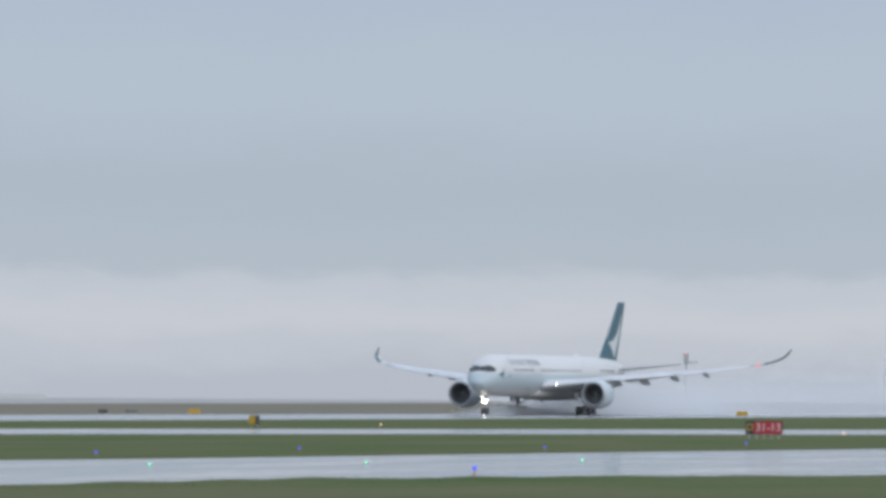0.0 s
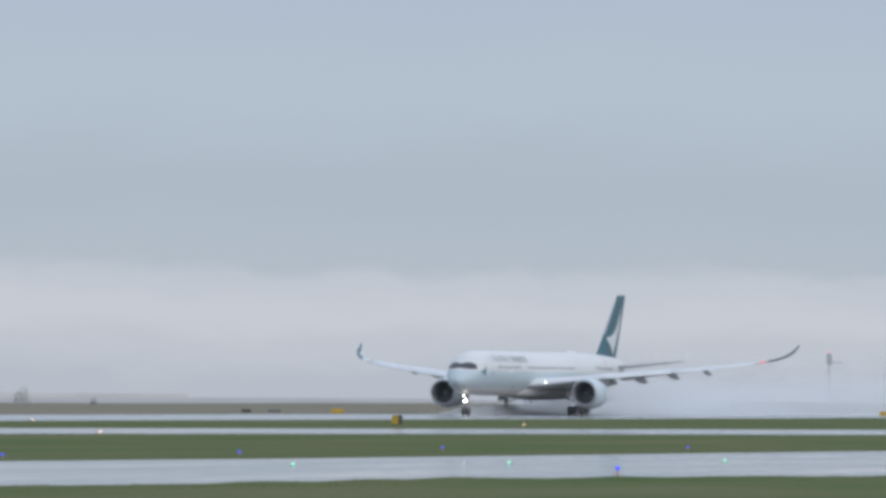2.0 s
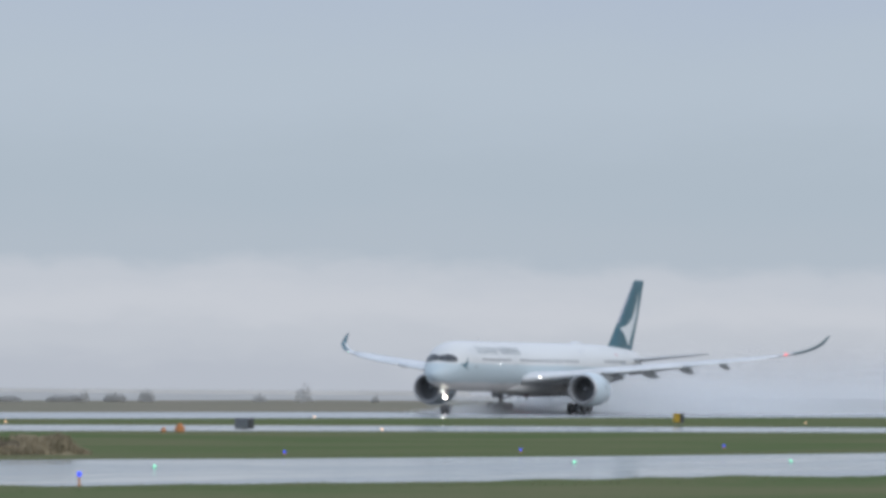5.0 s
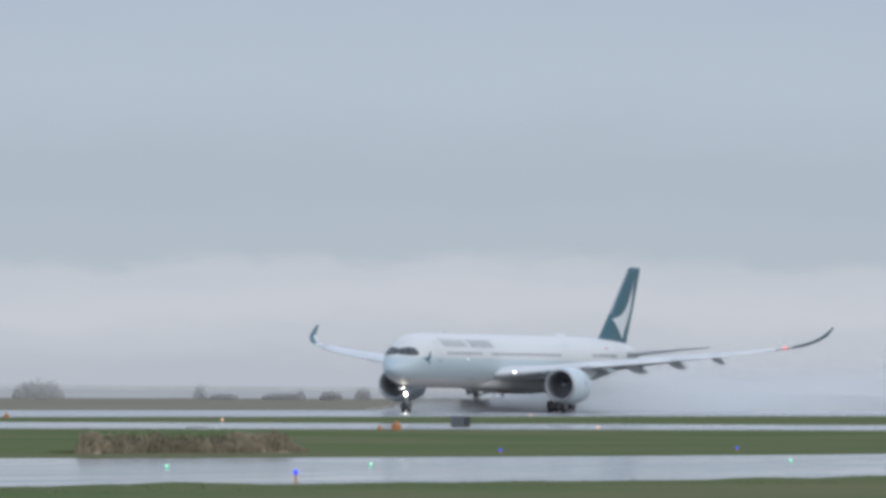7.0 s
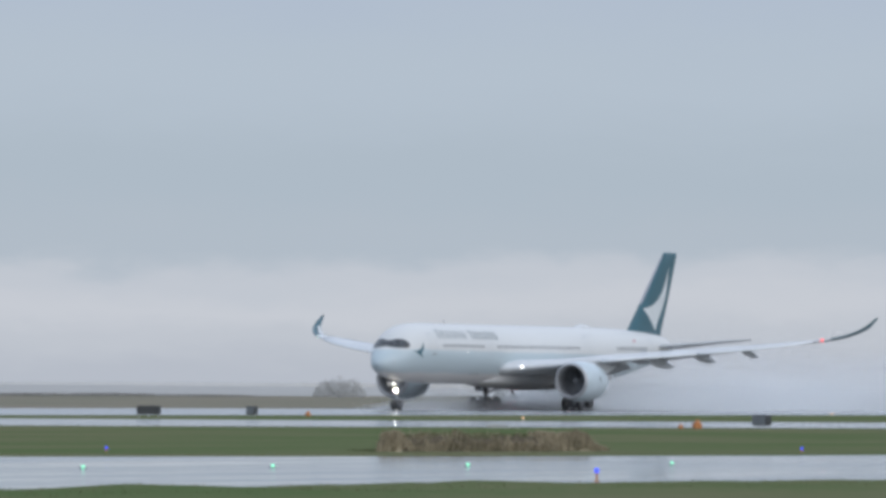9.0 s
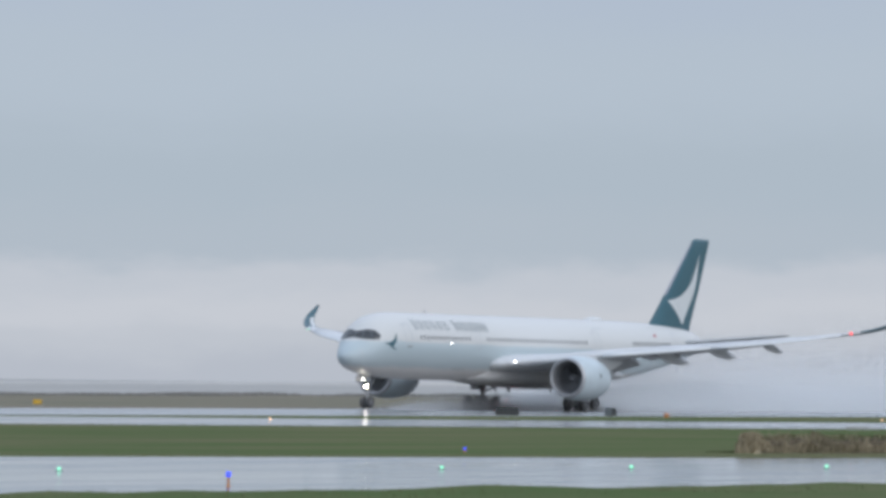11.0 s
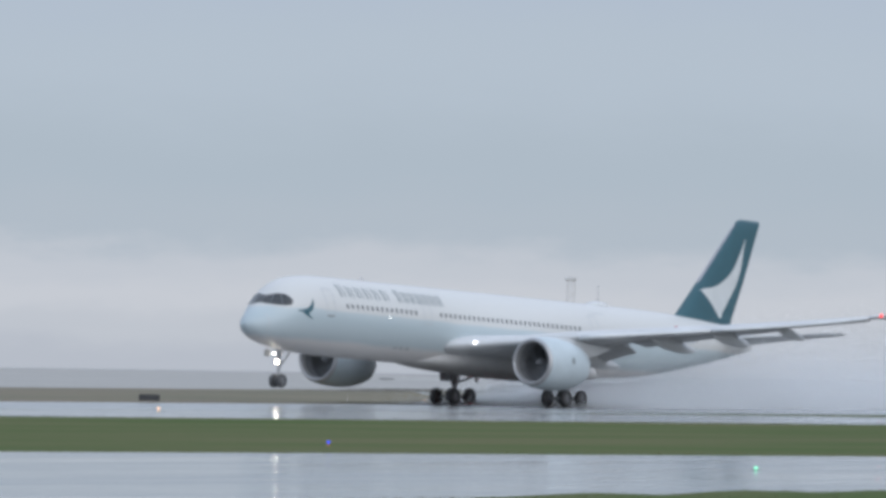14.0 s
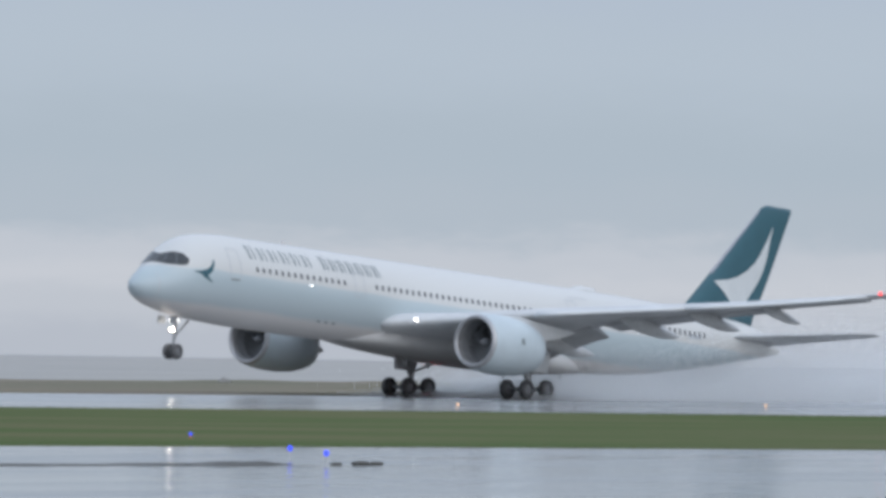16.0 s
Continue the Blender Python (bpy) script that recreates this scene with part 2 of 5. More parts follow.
def rod(bm, a, b, r1, r2=None, n=10):
    a, b = Vector(a), Vector(b)
    d = b - a
    q = d.to_track_quat("Z", "Y").to_matrix().to_4x4()
    bmesh.ops.create_cone(bm, cap_ends=True, segments=n, radius1=r1, radius2=r1 if r2 is None else r2, depth=d.length, matrix=Matrix.Translation((a + b) / 2) @ q)


def loft(rings, cap=True):
    """Rings of equal length, skinned along their order."""
    n = len(rings[0])
    verts = [p for r in rings for p in r]
    faces = []
    for i in range(len(rings) - 1):
        for j in range(n):
            k = (j + 1) % n
            faces.append((i * n + j, i * n + k, (i + 1) * n + k, (i + 1) * n + j))
    if cap:
        faces += [tuple(range(n))[::-1], tuple(range((len(rings) - 1) * n, len(rings) * n))]
    return verts, faces


def soft(xs, ys, x):
    """Smooth curve through a short table."""
    xs, ys = np.asarray(xs, float), np.asarray(ys, float)
    m = np.gradient(ys, xs)
    dx = np.diff(ys) / np.diff(xs)
    for i in range(len(dx)):
        if abs(dx[i]) < 1e-9:
            m[i] = m[i + 1] = 0.0
    i = int(np.clip(np.searchsorted(xs, x) - 1, 0, len(xs) - 2))
    h = xs[i + 1] - xs[i]
    t = min(max((x - xs[i]) / h, 0), 1)
    return float((2 * t**3 - 3 * t**2 + 1) * ys[i] + (t**3 - 2 * t**2 + t) * h * m[i] + (-2 * t**3 + 3 * t**2) * ys[i + 1] + (t**3 - t**2) * h * m[i + 1])


# ---- ground, pavements, water ----
def sheet(name, far, near, x0, x1, step, z, material, label, cat, thick=0.03):
    """A flat strip between two edge lines given as x, y."""
    xs = np.arange(x0, x1 + step * 0.5, step)
    fx, fy = zip(*far)
    nx, ny = zip(*near)
    verts, faces = [], []
    for x in xs:
        a, b = np.interp(x, nx, ny), np.interp(x, fx, fy)
        if b < a + 0.5:
            b = a + 0.5
        verts += [(x, a, z - thick), (x, a, z), (x, b, z), (x, b, z - thick)]
    for i in range(len(xs) - 1):
        k = 4 * i
        for j in range(3):
            faces.append((k + j, k + 4 + j, k + 5 + j, k + 1 + j))
    return tagged(piece(name, verts, faces, material), label, cat, kind="structure")


SHORE = [(-4900, 420), (100, 400), (300, 424), (490, 455), (600, 484), (726, 508), (1020, 560), (1300, 590), (2250, 745), (3000, 800), (4900, 900)]


def ground():
    """Grass from behind the camera to the shore, then a low bank down to the sea."""
    xs = sorted(set(list(range(-4900, 0, 350)) + list(range(0, 1300, 10)) + list(range(1300, 4901, 150))))
    sx, sy = zip(*SHORE)
    rows = [-4900, -1500, -300, -60, 0, 40, 60] + list(range(65, 96, 3)) + list(range(100, 400, 10))
    verts, faces = [], []
    for x in xs:
        shore = np.interp(x, sx, sy) + 5 * noise.noise((x * 0.013, 3, 0))
        col = rows + [shore - 45, shore - 20, shore - 8, shore, shore + 6, shore + 12]
        for j, y in enumerate(col):
            z = 0.0
            if 60 < y < 270 and abs(x) < 1300:
                z = 0.012 * noise.noise((x * 0.05, y * 0.05, 0)) - 0.012
            if j == len(col) - 4:
                z = 0.25 * noise.noise((x * 0.02, 1, 0))
            if j == len(col) - 3:
                z = 0.10 + 0.5 * max(0, noise.noise((x * 0.03, 7, 0)))
            if j == len(col) - 2:
                z = -0.8
            if j == len(col) - 1:
                z = -3.0
            verts.append((x, y, z - 0.002))
    n = len(rows) + 6
    for i in range(len(xs) - 1):
        for j in range(n - 1):
            faces.append((i * n + j, (i + 1) * n + j, (i + 1) * n + j + 1, i * n + j + 1))
    g = tagged(piece("ground", verts, faces, M_GRASS, smooth=True), "flat wet airfield grass, green with olive patches", "ground", kind="structure")
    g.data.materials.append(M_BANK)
    # beyond the runway the grass takes the mist-paled colour
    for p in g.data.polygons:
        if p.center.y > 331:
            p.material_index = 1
    return g


ground()
tagged(piece("water", [(-4900, 300, -1.2), (4900, 300, -1.2), (4900, 4900, -1.2), (-4900, 4900, -1.2)], [(0, 1, 2, 3)], M_SEA), "calm grey sea under an overcast sky", "sea", kind="structure")
RUNWAY_FAR = [(-1500, 325.8), (440, 325.8), (520, 326.5), (600, 331), (650, 331), (800, 338), (2600, 338)]
sheet("runway", RUNWAY_FAR, [(-1500, 262), (150, 264), (320, 271), (2600, 271)], -1500, 2600, 50, 0.016, M_ASPHALT, "wide wet asphalt runway mirroring the grey sky", "runway")
EXIT_FAR = [(-100, 275), (392, 275), (404, 269.5), (425, 261), (445, 249), (466, 237), (500, 226), (538, 211), (580, 190), (620, 168), (700, 110), (760, 60)]
EXIT_NEAR = [(-100, 262), (150, 262), (268, 248), (300, 242), (350, 226), (398, 207), (430, 197), (464, 186), (500, 171), (540, 146), (600, 100), (760, -20)]
sheet("exit_taxiway", EXIT_FAR, EXIT_NEAR, -100, 760, 10, 0.012, M_TAXI, "wet concrete exit taxiway running to the runway", "taxiway")
TAXI_FAR = [(-400, 150), (100, 150), (160, 148), (180, 146), (200, 141), (230, 131), (250, 124), (275, 117), (300, 113), (350, 109), (400, 104), (520, 90)]
TAXI_NEAR = [(-400, 60), (95, 70), (115, 89), (140, 92), (160, 91.5), (180, 90), (200, 87), (222, 82), (240, 77), (257, 70), (300, 50), (520, -60)]
sheet("taxiway", TAXI_FAR, TAXI_NEAR, -400, 520, 5, 0.012, M_TAXI, "wet pale concrete taxiway with faint streaks", "taxiway")
# added strip and pale patch imitate a change in the pavement's wet sheen
tagged(piece("sheen_strip", [(x, np.interp(x, *zip(*TAXI_FAR)) - o, 0.014) for x in range(325, 441, 5) for o in (0.6 + 0.02 * (440 - x), 5.2)], [(2 * i, 2 * i + 1, 2 * i + 3, 2 * i + 2) for i in range(23)], M_ASPHALT), "wet asphalt strip added for a duller sheen along the taxiway edge", "asphalt patch", kind="structure")
tagged(piece("sheen_patch", [(331.5, 98.6, 0.017), (336.5, 97.6, 0.017), (337.2, 99.6, 0.017), (332.0, 100.4, 0.017)], [(0, 1, 2, 3)], M_MARK), "pale patch painted on the taxiway for a streak of sheen", "paint mark", kind="structure")



def far_verge():
    """Low brown grass along the far runway edge."""
    fx, fy = zip(*RUNWAY_FAR)
    vs, fs = [], []
    xs = np.arange(200, 640, 4.0)
    prof = [(0.3, 0.0), (0.9, 0.8), (2.5, 1.0), (9.0, 0.9), (15.0, 0.3), (18.0, -0.1)]
    for x in xs:
        e = np.interp(x, fx, fy)
        h = 0.12 * min(1.0, (640 - x) / 120) * (1 + 0.2 * noise.noise((x * 0.06, 2, 0)))
        for o, f in prof:
            vs.append((x, e + o, h * f + 0.004))
    n = len(prof)
    for i in range(len(xs) - 1):
        for j in range(n - 1):
            fs.append((i * n + j, (i + 1) * n + j, (i + 1) * n + j + 1, i * n + j + 1))
    tagged(piece("dry_verge", vs, fs, M_TURF, smooth=True), "low brown dry grass along the far runway edge", "grass", kind="stuff")


far_verge()

# ---- the airliner: lengths along d from the nose tip, x = d - 37.4, port side is -y ----
AXLE = 37.4
HULL = [(1.15, 4.70, 4.56, 0.08), (1.34, 5.02, 4.18, 0.50), (1.85, 5.50, 3.80, 0.98), (2.75, 6.14, 3.44, 1.50), (3.72, 6.98, 3.24, 1.98), (4.6, 7.72, 3.08, 2.33), (5.98, 8.36, 2.92, 2.67),
        (8.06, 8.68, 2.80, 2.89), (10.5, 8.76, 2.70, 2.98), (15.0, 8.76, 2.66, 2.98), (46.0, 8.76, 2.66, 2.98), (51.0, 8.76, 2.86, 2.95), (56.0, 8.72, 3.22, 2.78), (61.0, 8.60, 3.92, 2.40), (66.0, 8.38, 4.75, 1.80), (70.0, 8.0, 5.5, 1.15), (72.6, 7.3, 6.0, 0.6), (73.7, 6.85, 6.25, 0.25)]
HD, HT, HB, HW = zip(*HULL)


def hull(d):
    return soft(HD, HT, d), soft(HD, HB, d), soft(HD, HW, d)


def flank(d, z, off=0.025):
    """The port skin at d and height z."""
    t, b, w = hull(d)
    c, h = (t + b) / 2, (t - b) / 2
    return (d - AXLE, -w * math.sqrt(max(0.0, 1 - ((z - c) / h) ** 2)) - off, z)


def ribbon(name, rows, material, parent, label="", cuts=4, side=-1):
    """A marking on the skin: rows of (d, z) pairs, from edge to edge."""
    verts, faces = [], []
    for (d0, z0), (d1, z1) in rows:
        for i in range(cuts + 1):
            f = i / cuts
            x, y, z = flank(d0 + (d1 - d0) * f, z0 + (z1 - z0) * f)
            verts.append((x, y if side < 0 else -y, z))
    for i in range(len(rows) - 1):
        for j in range(cuts):
            k = i * (cuts + 1) + j
            faces.append((k, k + 1, k + cuts + 2, k + cuts + 1))
    return piece(name, verts, faces, material, parent, label)


def foil(le, chord, y, z, thick, n=12, twist=0.0):
    """A wing section as a ring: leading edge d, chord, span place, height."""
    pts = []
    for i in range(2 * n):
        a = math.pi * i / n
        c = (1 + math.cos(a)) / 2
        t = 5 * thick * (0.2969 * math.sqrt(c) - 0.126 * c - 0.3516 * c**2 + 0.2843 * c**3 - 0.1036 * c**4)
        up = t if i <= n else -t * 0.75
        camber = 0.02 * math.sin(math.pi * c)
        pts.append((le + c * chord - AXLE, y, z + (up + camber) * chord - twist * c * chord))
    return pts


WING = [(1.5, 23.4, 16.0, 4.10, 0.135, 0.05), (3.2, 24.9, 14.2, 4.28, 0.13, 0.048), (6.0, 27.0, 11.7, 4.55, 0.12, 0.04), (10.5, 30.5, 8.9, 5.15, 0.11, 0.0), (15, 34.2, 7.4, 5.6, 0.105, -0.035), (20, 38.3, 5.9, 6.12, 0.10, -0.065), (25, 42.4, 4.4, 6.72, 0.10, -0.08), (28.5, 45.3, 3.4, 7.25, 0.10, -0.08)]
TIPS = [(28.5, 45.3, 3.3, 7.34, 0.10), (29.8, 46.5, 2.8, 7.62, 0.10), (30.9, 47.9, 2.3, 8.0, 0.10), (31.7, 49.4, 1.9, 8.5, 0.10), (32.2, 51.1, 1.4, 9.15, 0.10), (32.42, 53.0, 0.6, 9.95, 0.10)]


def dense(table, n):
    ys = [r[0] for r in table]
    out = []
    for i in range(n + 1):
        y = ys[0] + (ys[-1] - ys[0]) * i / n
        out.append((y, *[soft(ys, [r[k] for r in table], y) for k in range(1, len(table[0]))]))
    return out


def wheel_meshes(r, w):
    prof = [(r * 0.52, -w / 2 * 0.8), (r * 0.62, -w / 2), (r * 0.86, -w / 2), (r * 0.97, -w / 2 * 0.72), (r, -w / 5), (r, w / 5), (r * 0.97, w / 2 * 0.72), (r * 0.86, w / 2), (r * 0.62, w / 2), (r * 0.52, w / 2 * 0.8)]
    n = 28
    rings = [[(p * math.cos(6.28319 * i / n), q, p * math.sin(6.28319 * i / n)) for p, q in prof] for i in range(n)]
    m = len(prof)
    verts = [p for g in rings for p in g]
    faces = [(i * m + j, i * m + (j + 1) % m, ((i + 1) % n) * m + (j + 1) % m, ((i + 1) % n) * m + j) for i in range(n) for j in range(m)]
    return verts, faces


def wheel(parent, r, w, at, first=None):
    if first:
        t = again(first, Matrix.Translation(at), parent)
        return t
    t = piece("wheel", *wheel_meshes(r, w), M_TYRE, parent, "black rubber tyre with pale hub", True)
    me = t.data
    bm = bmesh.new()
    bm.from_mesh(me)
    k = len(bm.faces)
    for s in (-1, 1):
        rod(bm, (0, s * w * 0.30, 0), (0, s * w * 0.40, 0), r * 0.53, r * 0.42, 20)
        rod(bm, (0, s * w * 0.36, 0), (0, s * w * 0.48, 0), r * 0.20, r * 0.16, 12)
    bm.to_mesh(me)
    bm.free()
    me.materials.append(M_RIM)
    for i, p in enumerate(me.polygons):
        p.material_index = 1 if i >= k else 0
    t.matrix_basis = Matrix.Translation(at)
    return t


def lamp_disc(name, at, r, material, parent, label, face=(-1, 0, 0)):
    bm = bmesh.new()
    bmesh.ops.create_uvsphere(bm, u_segments=14, v_segments=8, radius=r)
    bmesh.ops.scale(bm, vec=(0.5, 1, 1), verts=bm.verts)
    bmesh.ops.translate(bm, vec=at, verts=bm.verts)
    return part(name, bm, material, parent, label, True)


def turning_lamp(parent, at, r, material):
    """Half a glowing dome with a dull back; it turns on its upright axis. The bright side faces -y when unturned."""
    bm = bmesh.new()
    bmesh.ops.create_uvsphere(bm, u_segments=16, v_segments=8, radius=r)
    bmesh.ops.bisect_plane(bm, geom=bm.verts[:] + bm.edges[:] + bm.faces[:], plane_co=(0, 0, 0), plane_no=(0, 1, 0), clear_outer=True)
    dome = set(bm.faces)
    # added shield hides the steady glow until a turn bares it
    box(bm, (0, 0.03, 0), (2.3 * r, 0.06, 2.3 * r), 0.0)
    for f in bm.faces:
        f.material_index = 0 if f in dome else 1
    ob = part("turning_lamp", bm, material, parent, "half-shielded flashing lamp")
    ob.data.materials.append(M_BEACON)
    ob.matrix_basis = Matrix.Translation(at)
    return ob


def airliner():
    a = new("airliner")
    tagged(a, "white and pale blue twin-engine jet airliner with dark teal tail", "airplane")
    # hull
    n = 56
    ds = sorted(set([1.15, 1.19, 1.26] + [1.35 + 0.35 * i for i in range(28)] + [11 + 2.5 * i for i in range(14)] + [46 + 0.9 * i for i in range(31)] + [73.4, 73.7]))
    rings = []
    for d in ds:
        t, b, w = hull(min(d, 73.7))
        c, h = (t + b) / 2, (t - b) / 2
        rings.append([(min(d, 73.7) - AXLE, w * math.sin(2 * math.pi * i / n), c + h * math.cos(2 * math.pi * i / n)) for i in range(n)])
    piece("fuselage", *loft(rings), M_HULL, a, "white crown, pale blue flank, grey belly", True)
    # belly fairing
    bf = [(20.5, 0.4, 2.80, 3.1), (22.5, 1.2, 2.62, 3.4), (25, 2.2, 2.44, 3.9), (30, 3.0, 2.20, 4.5), (38, 3.2, 2.05, 4.6), (42, 3.0, 2.12, 4.4), (46, 2.4, 2.35, 3.9), (49, 0.9, 2.7, 3.2)]
    xs = [r[0] for r in bf]
    rings = []
    for i in range(31):
        d = 20.5 + 28.5 * i / 30
        w, b, t = [soft(xs, [r[k] for r in bf], d) for k in (1, 2, 3)]
        c, h = (t + b) / 2, (t - b) / 2
        rings.append([(d - AXLE, w * math.copysign(abs(math.sin(6.28319 * j / 32)) ** 0.8, math.sin(6.28319 * j / 32)), c + h * math.copysign(abs(math.cos(6.28319 * j / 32)) ** 0.8, math.cos(6.28319 * j / 32))) for j in range(32)])
    piece("belly_fairing", *loft(rings), M_FAIR, a, "smooth mid-grey belly fairing", True)
    # wings, wing tips, flaps, canoes
    wings, strobes, flashers = [], [], []
    for s in (-1, 1):
        rings = [[(x, s * y, z) for x, y, z in foil(le, ch, y, z, th, 14, tw)] for y, le, ch, z, th, tw in dense(WING, 16)]
        w = piece("wing", *loft(rings), M_WING, a, "long light grey wing bending upwards", True)
        wings.append((w, s))
        rings = [[(x, s * y, z) for x, y, z in foil(le, ch, y, z, th, 10)] for y, le, ch, z, th in dense(TIPS, 14)]
        piece("tip_root", *loft(rings[:6]), M_WING, w, "light grey root of the curved wing tip", True)
        piece("winglet", *loft(rings[5:]), M_TEAL, w, "dark teal curved wing tip", True)
        if s > 0:
            rows = []
            for y, le, ch, z, th in dense(TIPS, 14)[6:13]:
                rows.append(((le + 0.45 * ch, y, z), (le + 0.8 * ch, y, z)))
            vs, fs = [], []
            for p, q in rows:
                vs += [(p[0] - AXLE, s * p[1] - 0.16, p[2] + 0.12), (q[0] - AXLE, s * q[1] - 0.14, q[2] + 0.10)]
            for i in range(len(rows) - 1):
                fs.append((2 * i, 2 * i + 1, 2 * i + 3, 2 * i + 2))
            piece("tip_mark", vs, fs, M_MARK, w, "white sweep on the wing tip")
        for name, y0, y1 in (("inboard_flap", 3.4, 10.2), ("outboard_flap", 11.0, 21.0), ("aileron", 21.4, 27.0)):
            rings = []
            for i in range(7):
                y = y0 + (y1 - y0) * i / 6
                ys = [r[0] for r in WING]
                le, ch, z, tw = [soft(ys, [r[k] for r in WING], y) for k in (1, 2, 3, 5)]
                te = le + ch
                f = 0.19 * ch if name != "aileron" else 0.16 * ch
                drop = {"inboard_flap": 0.38, "outboard_flap": 0.22, "aileron": 0.05}[name] * f
                tz = z - tw * ch
                rings.append([(te - 0.7 * f - AXLE, s * y, tz + 0.10), (te - 0.15 * f - AXLE, s * y, tz + 0.08 - drop * 0.25), (te + 0.55 * f - AXLE, s * y, tz - drop), (te + 0.53 * f - AXLE, s * y, tz - drop - 0.05), (te - 0.2 * f - AXLE, s * y, tz - 0.16 - drop * 0.25), (te - 0.7 * f - AXLE, s * y, tz - 0.20)])
            piece(name, *loft(rings), M_FLAP, w, "lowered grey flap" if name != "aileron" else "", False)
        # extended slats ahead of the leading edge
        for y0, y1 in ((11.1, 18.9), (19.05, 27.4)):
            rings = []
            for i in range(6):
                y = y0 + (y1 - y0) * i / 5
                ys = [r[0] for r in WING]
                le, ch, z = [soft(ys, [r[k] for r in WING], y) for k in (1, 2, 3)]
                rings.append([(px, s * py, pz) for px, py, pz in foil(le - 0.055 * ch, 0.13 * ch, y, z - 0.018 * ch, 0.30, 8, -0.25)])
            piece("slat", *loft(rings), M_WHITE, w, "pale extended leading-edge slat", True)
        for y, ln, r in ((7.2, 7.8, 0.50), (13.4, 7.0, 0.46), (17.4, 6.2, 0.42), (21.6, 4.6, 0.32)):
            ys = [q[0] for q in WING]
            le, ch, z, tw = [soft(ys, [q[k] for q in WING], y) for k in (1, 2, 3, 5)]
            te, zt = le + ch, z - tw * ch
            rings = []
            for i in range(13):
                f = i / 12
                g = max(0.03, math.sin(math.pi * min(1, f * 1.15 if f < 0.45 else 0.5 + (f - 0.45) * 0.9)) ** 0.7) * r if i < 12 else 0.03
                x = te - 0.52 * ln + ln * f
                zz = zt - 0.30 - 0.25 * math.sin(math.pi * f) - 1.25 * max(0, f - 0.42) ** 1.2
                rings.append([(x - AXLE, s * y + 0.75 * g * math.sin(6.28319 * j / 12), zz + 1.15 * g * math.cos(6.28319 * j / 12)) for j in range(12)])
            piece("flap_track_fairing", *loft(rings), M_FLAP, w, "", True)
        lamp_disc("tip_lamp", (45.9 - AXLE, s * 29.3, 7.52), 0.15 if s < 0 else 0.06, M_RED if s < 0 else M_GREEN, w, "glowing navigation lamp")
        at = (46.3 - AXLE, s * 29.55, 7.60)
        strobes.append((turning_lamp(w, at, 0.10, M_STROBE), *at))
        lamp_disc("landing_lamp", (25.75 - AXLE, s * 4.45, 4.5), 0.09, M_LAMP2, w, "bright white landing lamp")
    # engines
    for s in (-1, 1):
        y0, z0, d0 = s * 10.2, 3.07, 25.1
        prof = [(0.55, 1.50), (0.25, 1.52), (0.06, 1.58), (0.0, 1.67), (0.05, 1.76), (0.25, 1.86)]
        prof2 = [(0.25, 1.865), (0.9, 1.99), (2.0, 2.07), (3.3, 2.06), (4.6, 1.92), (5.6, 1.70), (6.2, 1.48), (6.22, 1.38), (5.6, 1.42)]
        N = 48

        def spin(pr, wob=True):
            return [[(d0 + p - AXLE, y0 + q * math.sin(6.28319 * i / N), z0 - 0.02 * p + q * math.cos(6.28319 * i / N)) for i in range(N)] for p, q in pr]
        e = piece("engine_nacelle", *loft(spin(prof2), False), M_NAC, a, "large pale blue turbofan nacelle", True)
        piece("inlet_lip", *loft(spin(prof), False), M_METAL, e, "polished metal inlet lip", True)
        piece("inlet_duct", *loft(spin([(0.5, 1.505), (1.5, 1.48), (1.75, 1.46)]), False), M_DARK, e, "dark inlet duct", True)
        piece("fan_disc", *loft(spin([(1.72, 1.47), (1.74, 0.3)]), False), M_DARK, e, "", True)
        bl = mesh_of("fan_blade", [(0, 0.0, 0.35), (0.28, 0.10, 0.35), (0.42, 0.22, 1.0), (0.34, 0.30, 1.46), (0.0, 0.02, 1.46), (-0.06, -0.06, 1.0)], [(0, 1, 2, 5), (5, 2, 3, 4)], M_FAN)
        for i in range(22):
            o = new("fan_blade", bl)
            o.parent = e
            o.matrix_basis = Matrix.Translation((d0 + 1.3 - AXLE, y0, z0 - 0.03)) @ Matrix.Rotation(6.28319 * i / 22, 4, "X")
        piece("spinner", *loft(spin([(0.75, 0.02), (0.9, 0.16), (1.2, 0.30), (1.6, 0.40), (1.72, 0.42)])), M_FAN, e, "grey pointed spinner", True)
        piece("core_exhaust", *loft(spin([(5.3, 1.15), (6.2, 0.98), (7.1, 0.72), (7.1, 0.60), (6.4, 0.6)]), False), M_STRUT, e, "bare metal exhaust nozzle", True)
        piece("exhaust_plug", *loft(spin([(6.4, 0.52), (7.2, 0.42), (8.0, 0.20), (8.4, 0.03)])), M_STRUT, e, "", True)
        # pylon
        rings = []
        for d, lo, hi, w in ((27.2, 4.85, 5.0, 0.05), (28.2, 4.6, 5.12, 0.2), (29.6, 4.4, 5.15, 0.28), (31.8, 3.6, 4.95, 0.30), (34.2, 4.0, 4.75, 0.22), (36.2, 4.55, 4.65, 0.05)):
            rings.append([(d - AXLE, y0 - w, lo), (d - AXLE, y0 + w, lo), (d - AXLE, y0 + w, hi), (d - AXLE, y0 - w, hi)])
        piece("pylon", *loft(rings), M_WING, e, "grey engine pylon")
        # plain patch on the cowl
        vs, fs = [], []
        for i in range(4):
            for j in range(4):
                q, p = 2.065, 2.75 + 0.12 * i
                an = math.radians(-s * 0 + (270 if s < 0 else 90) + (j - 1.5) * 4 + (8 if s < 0 else -8))
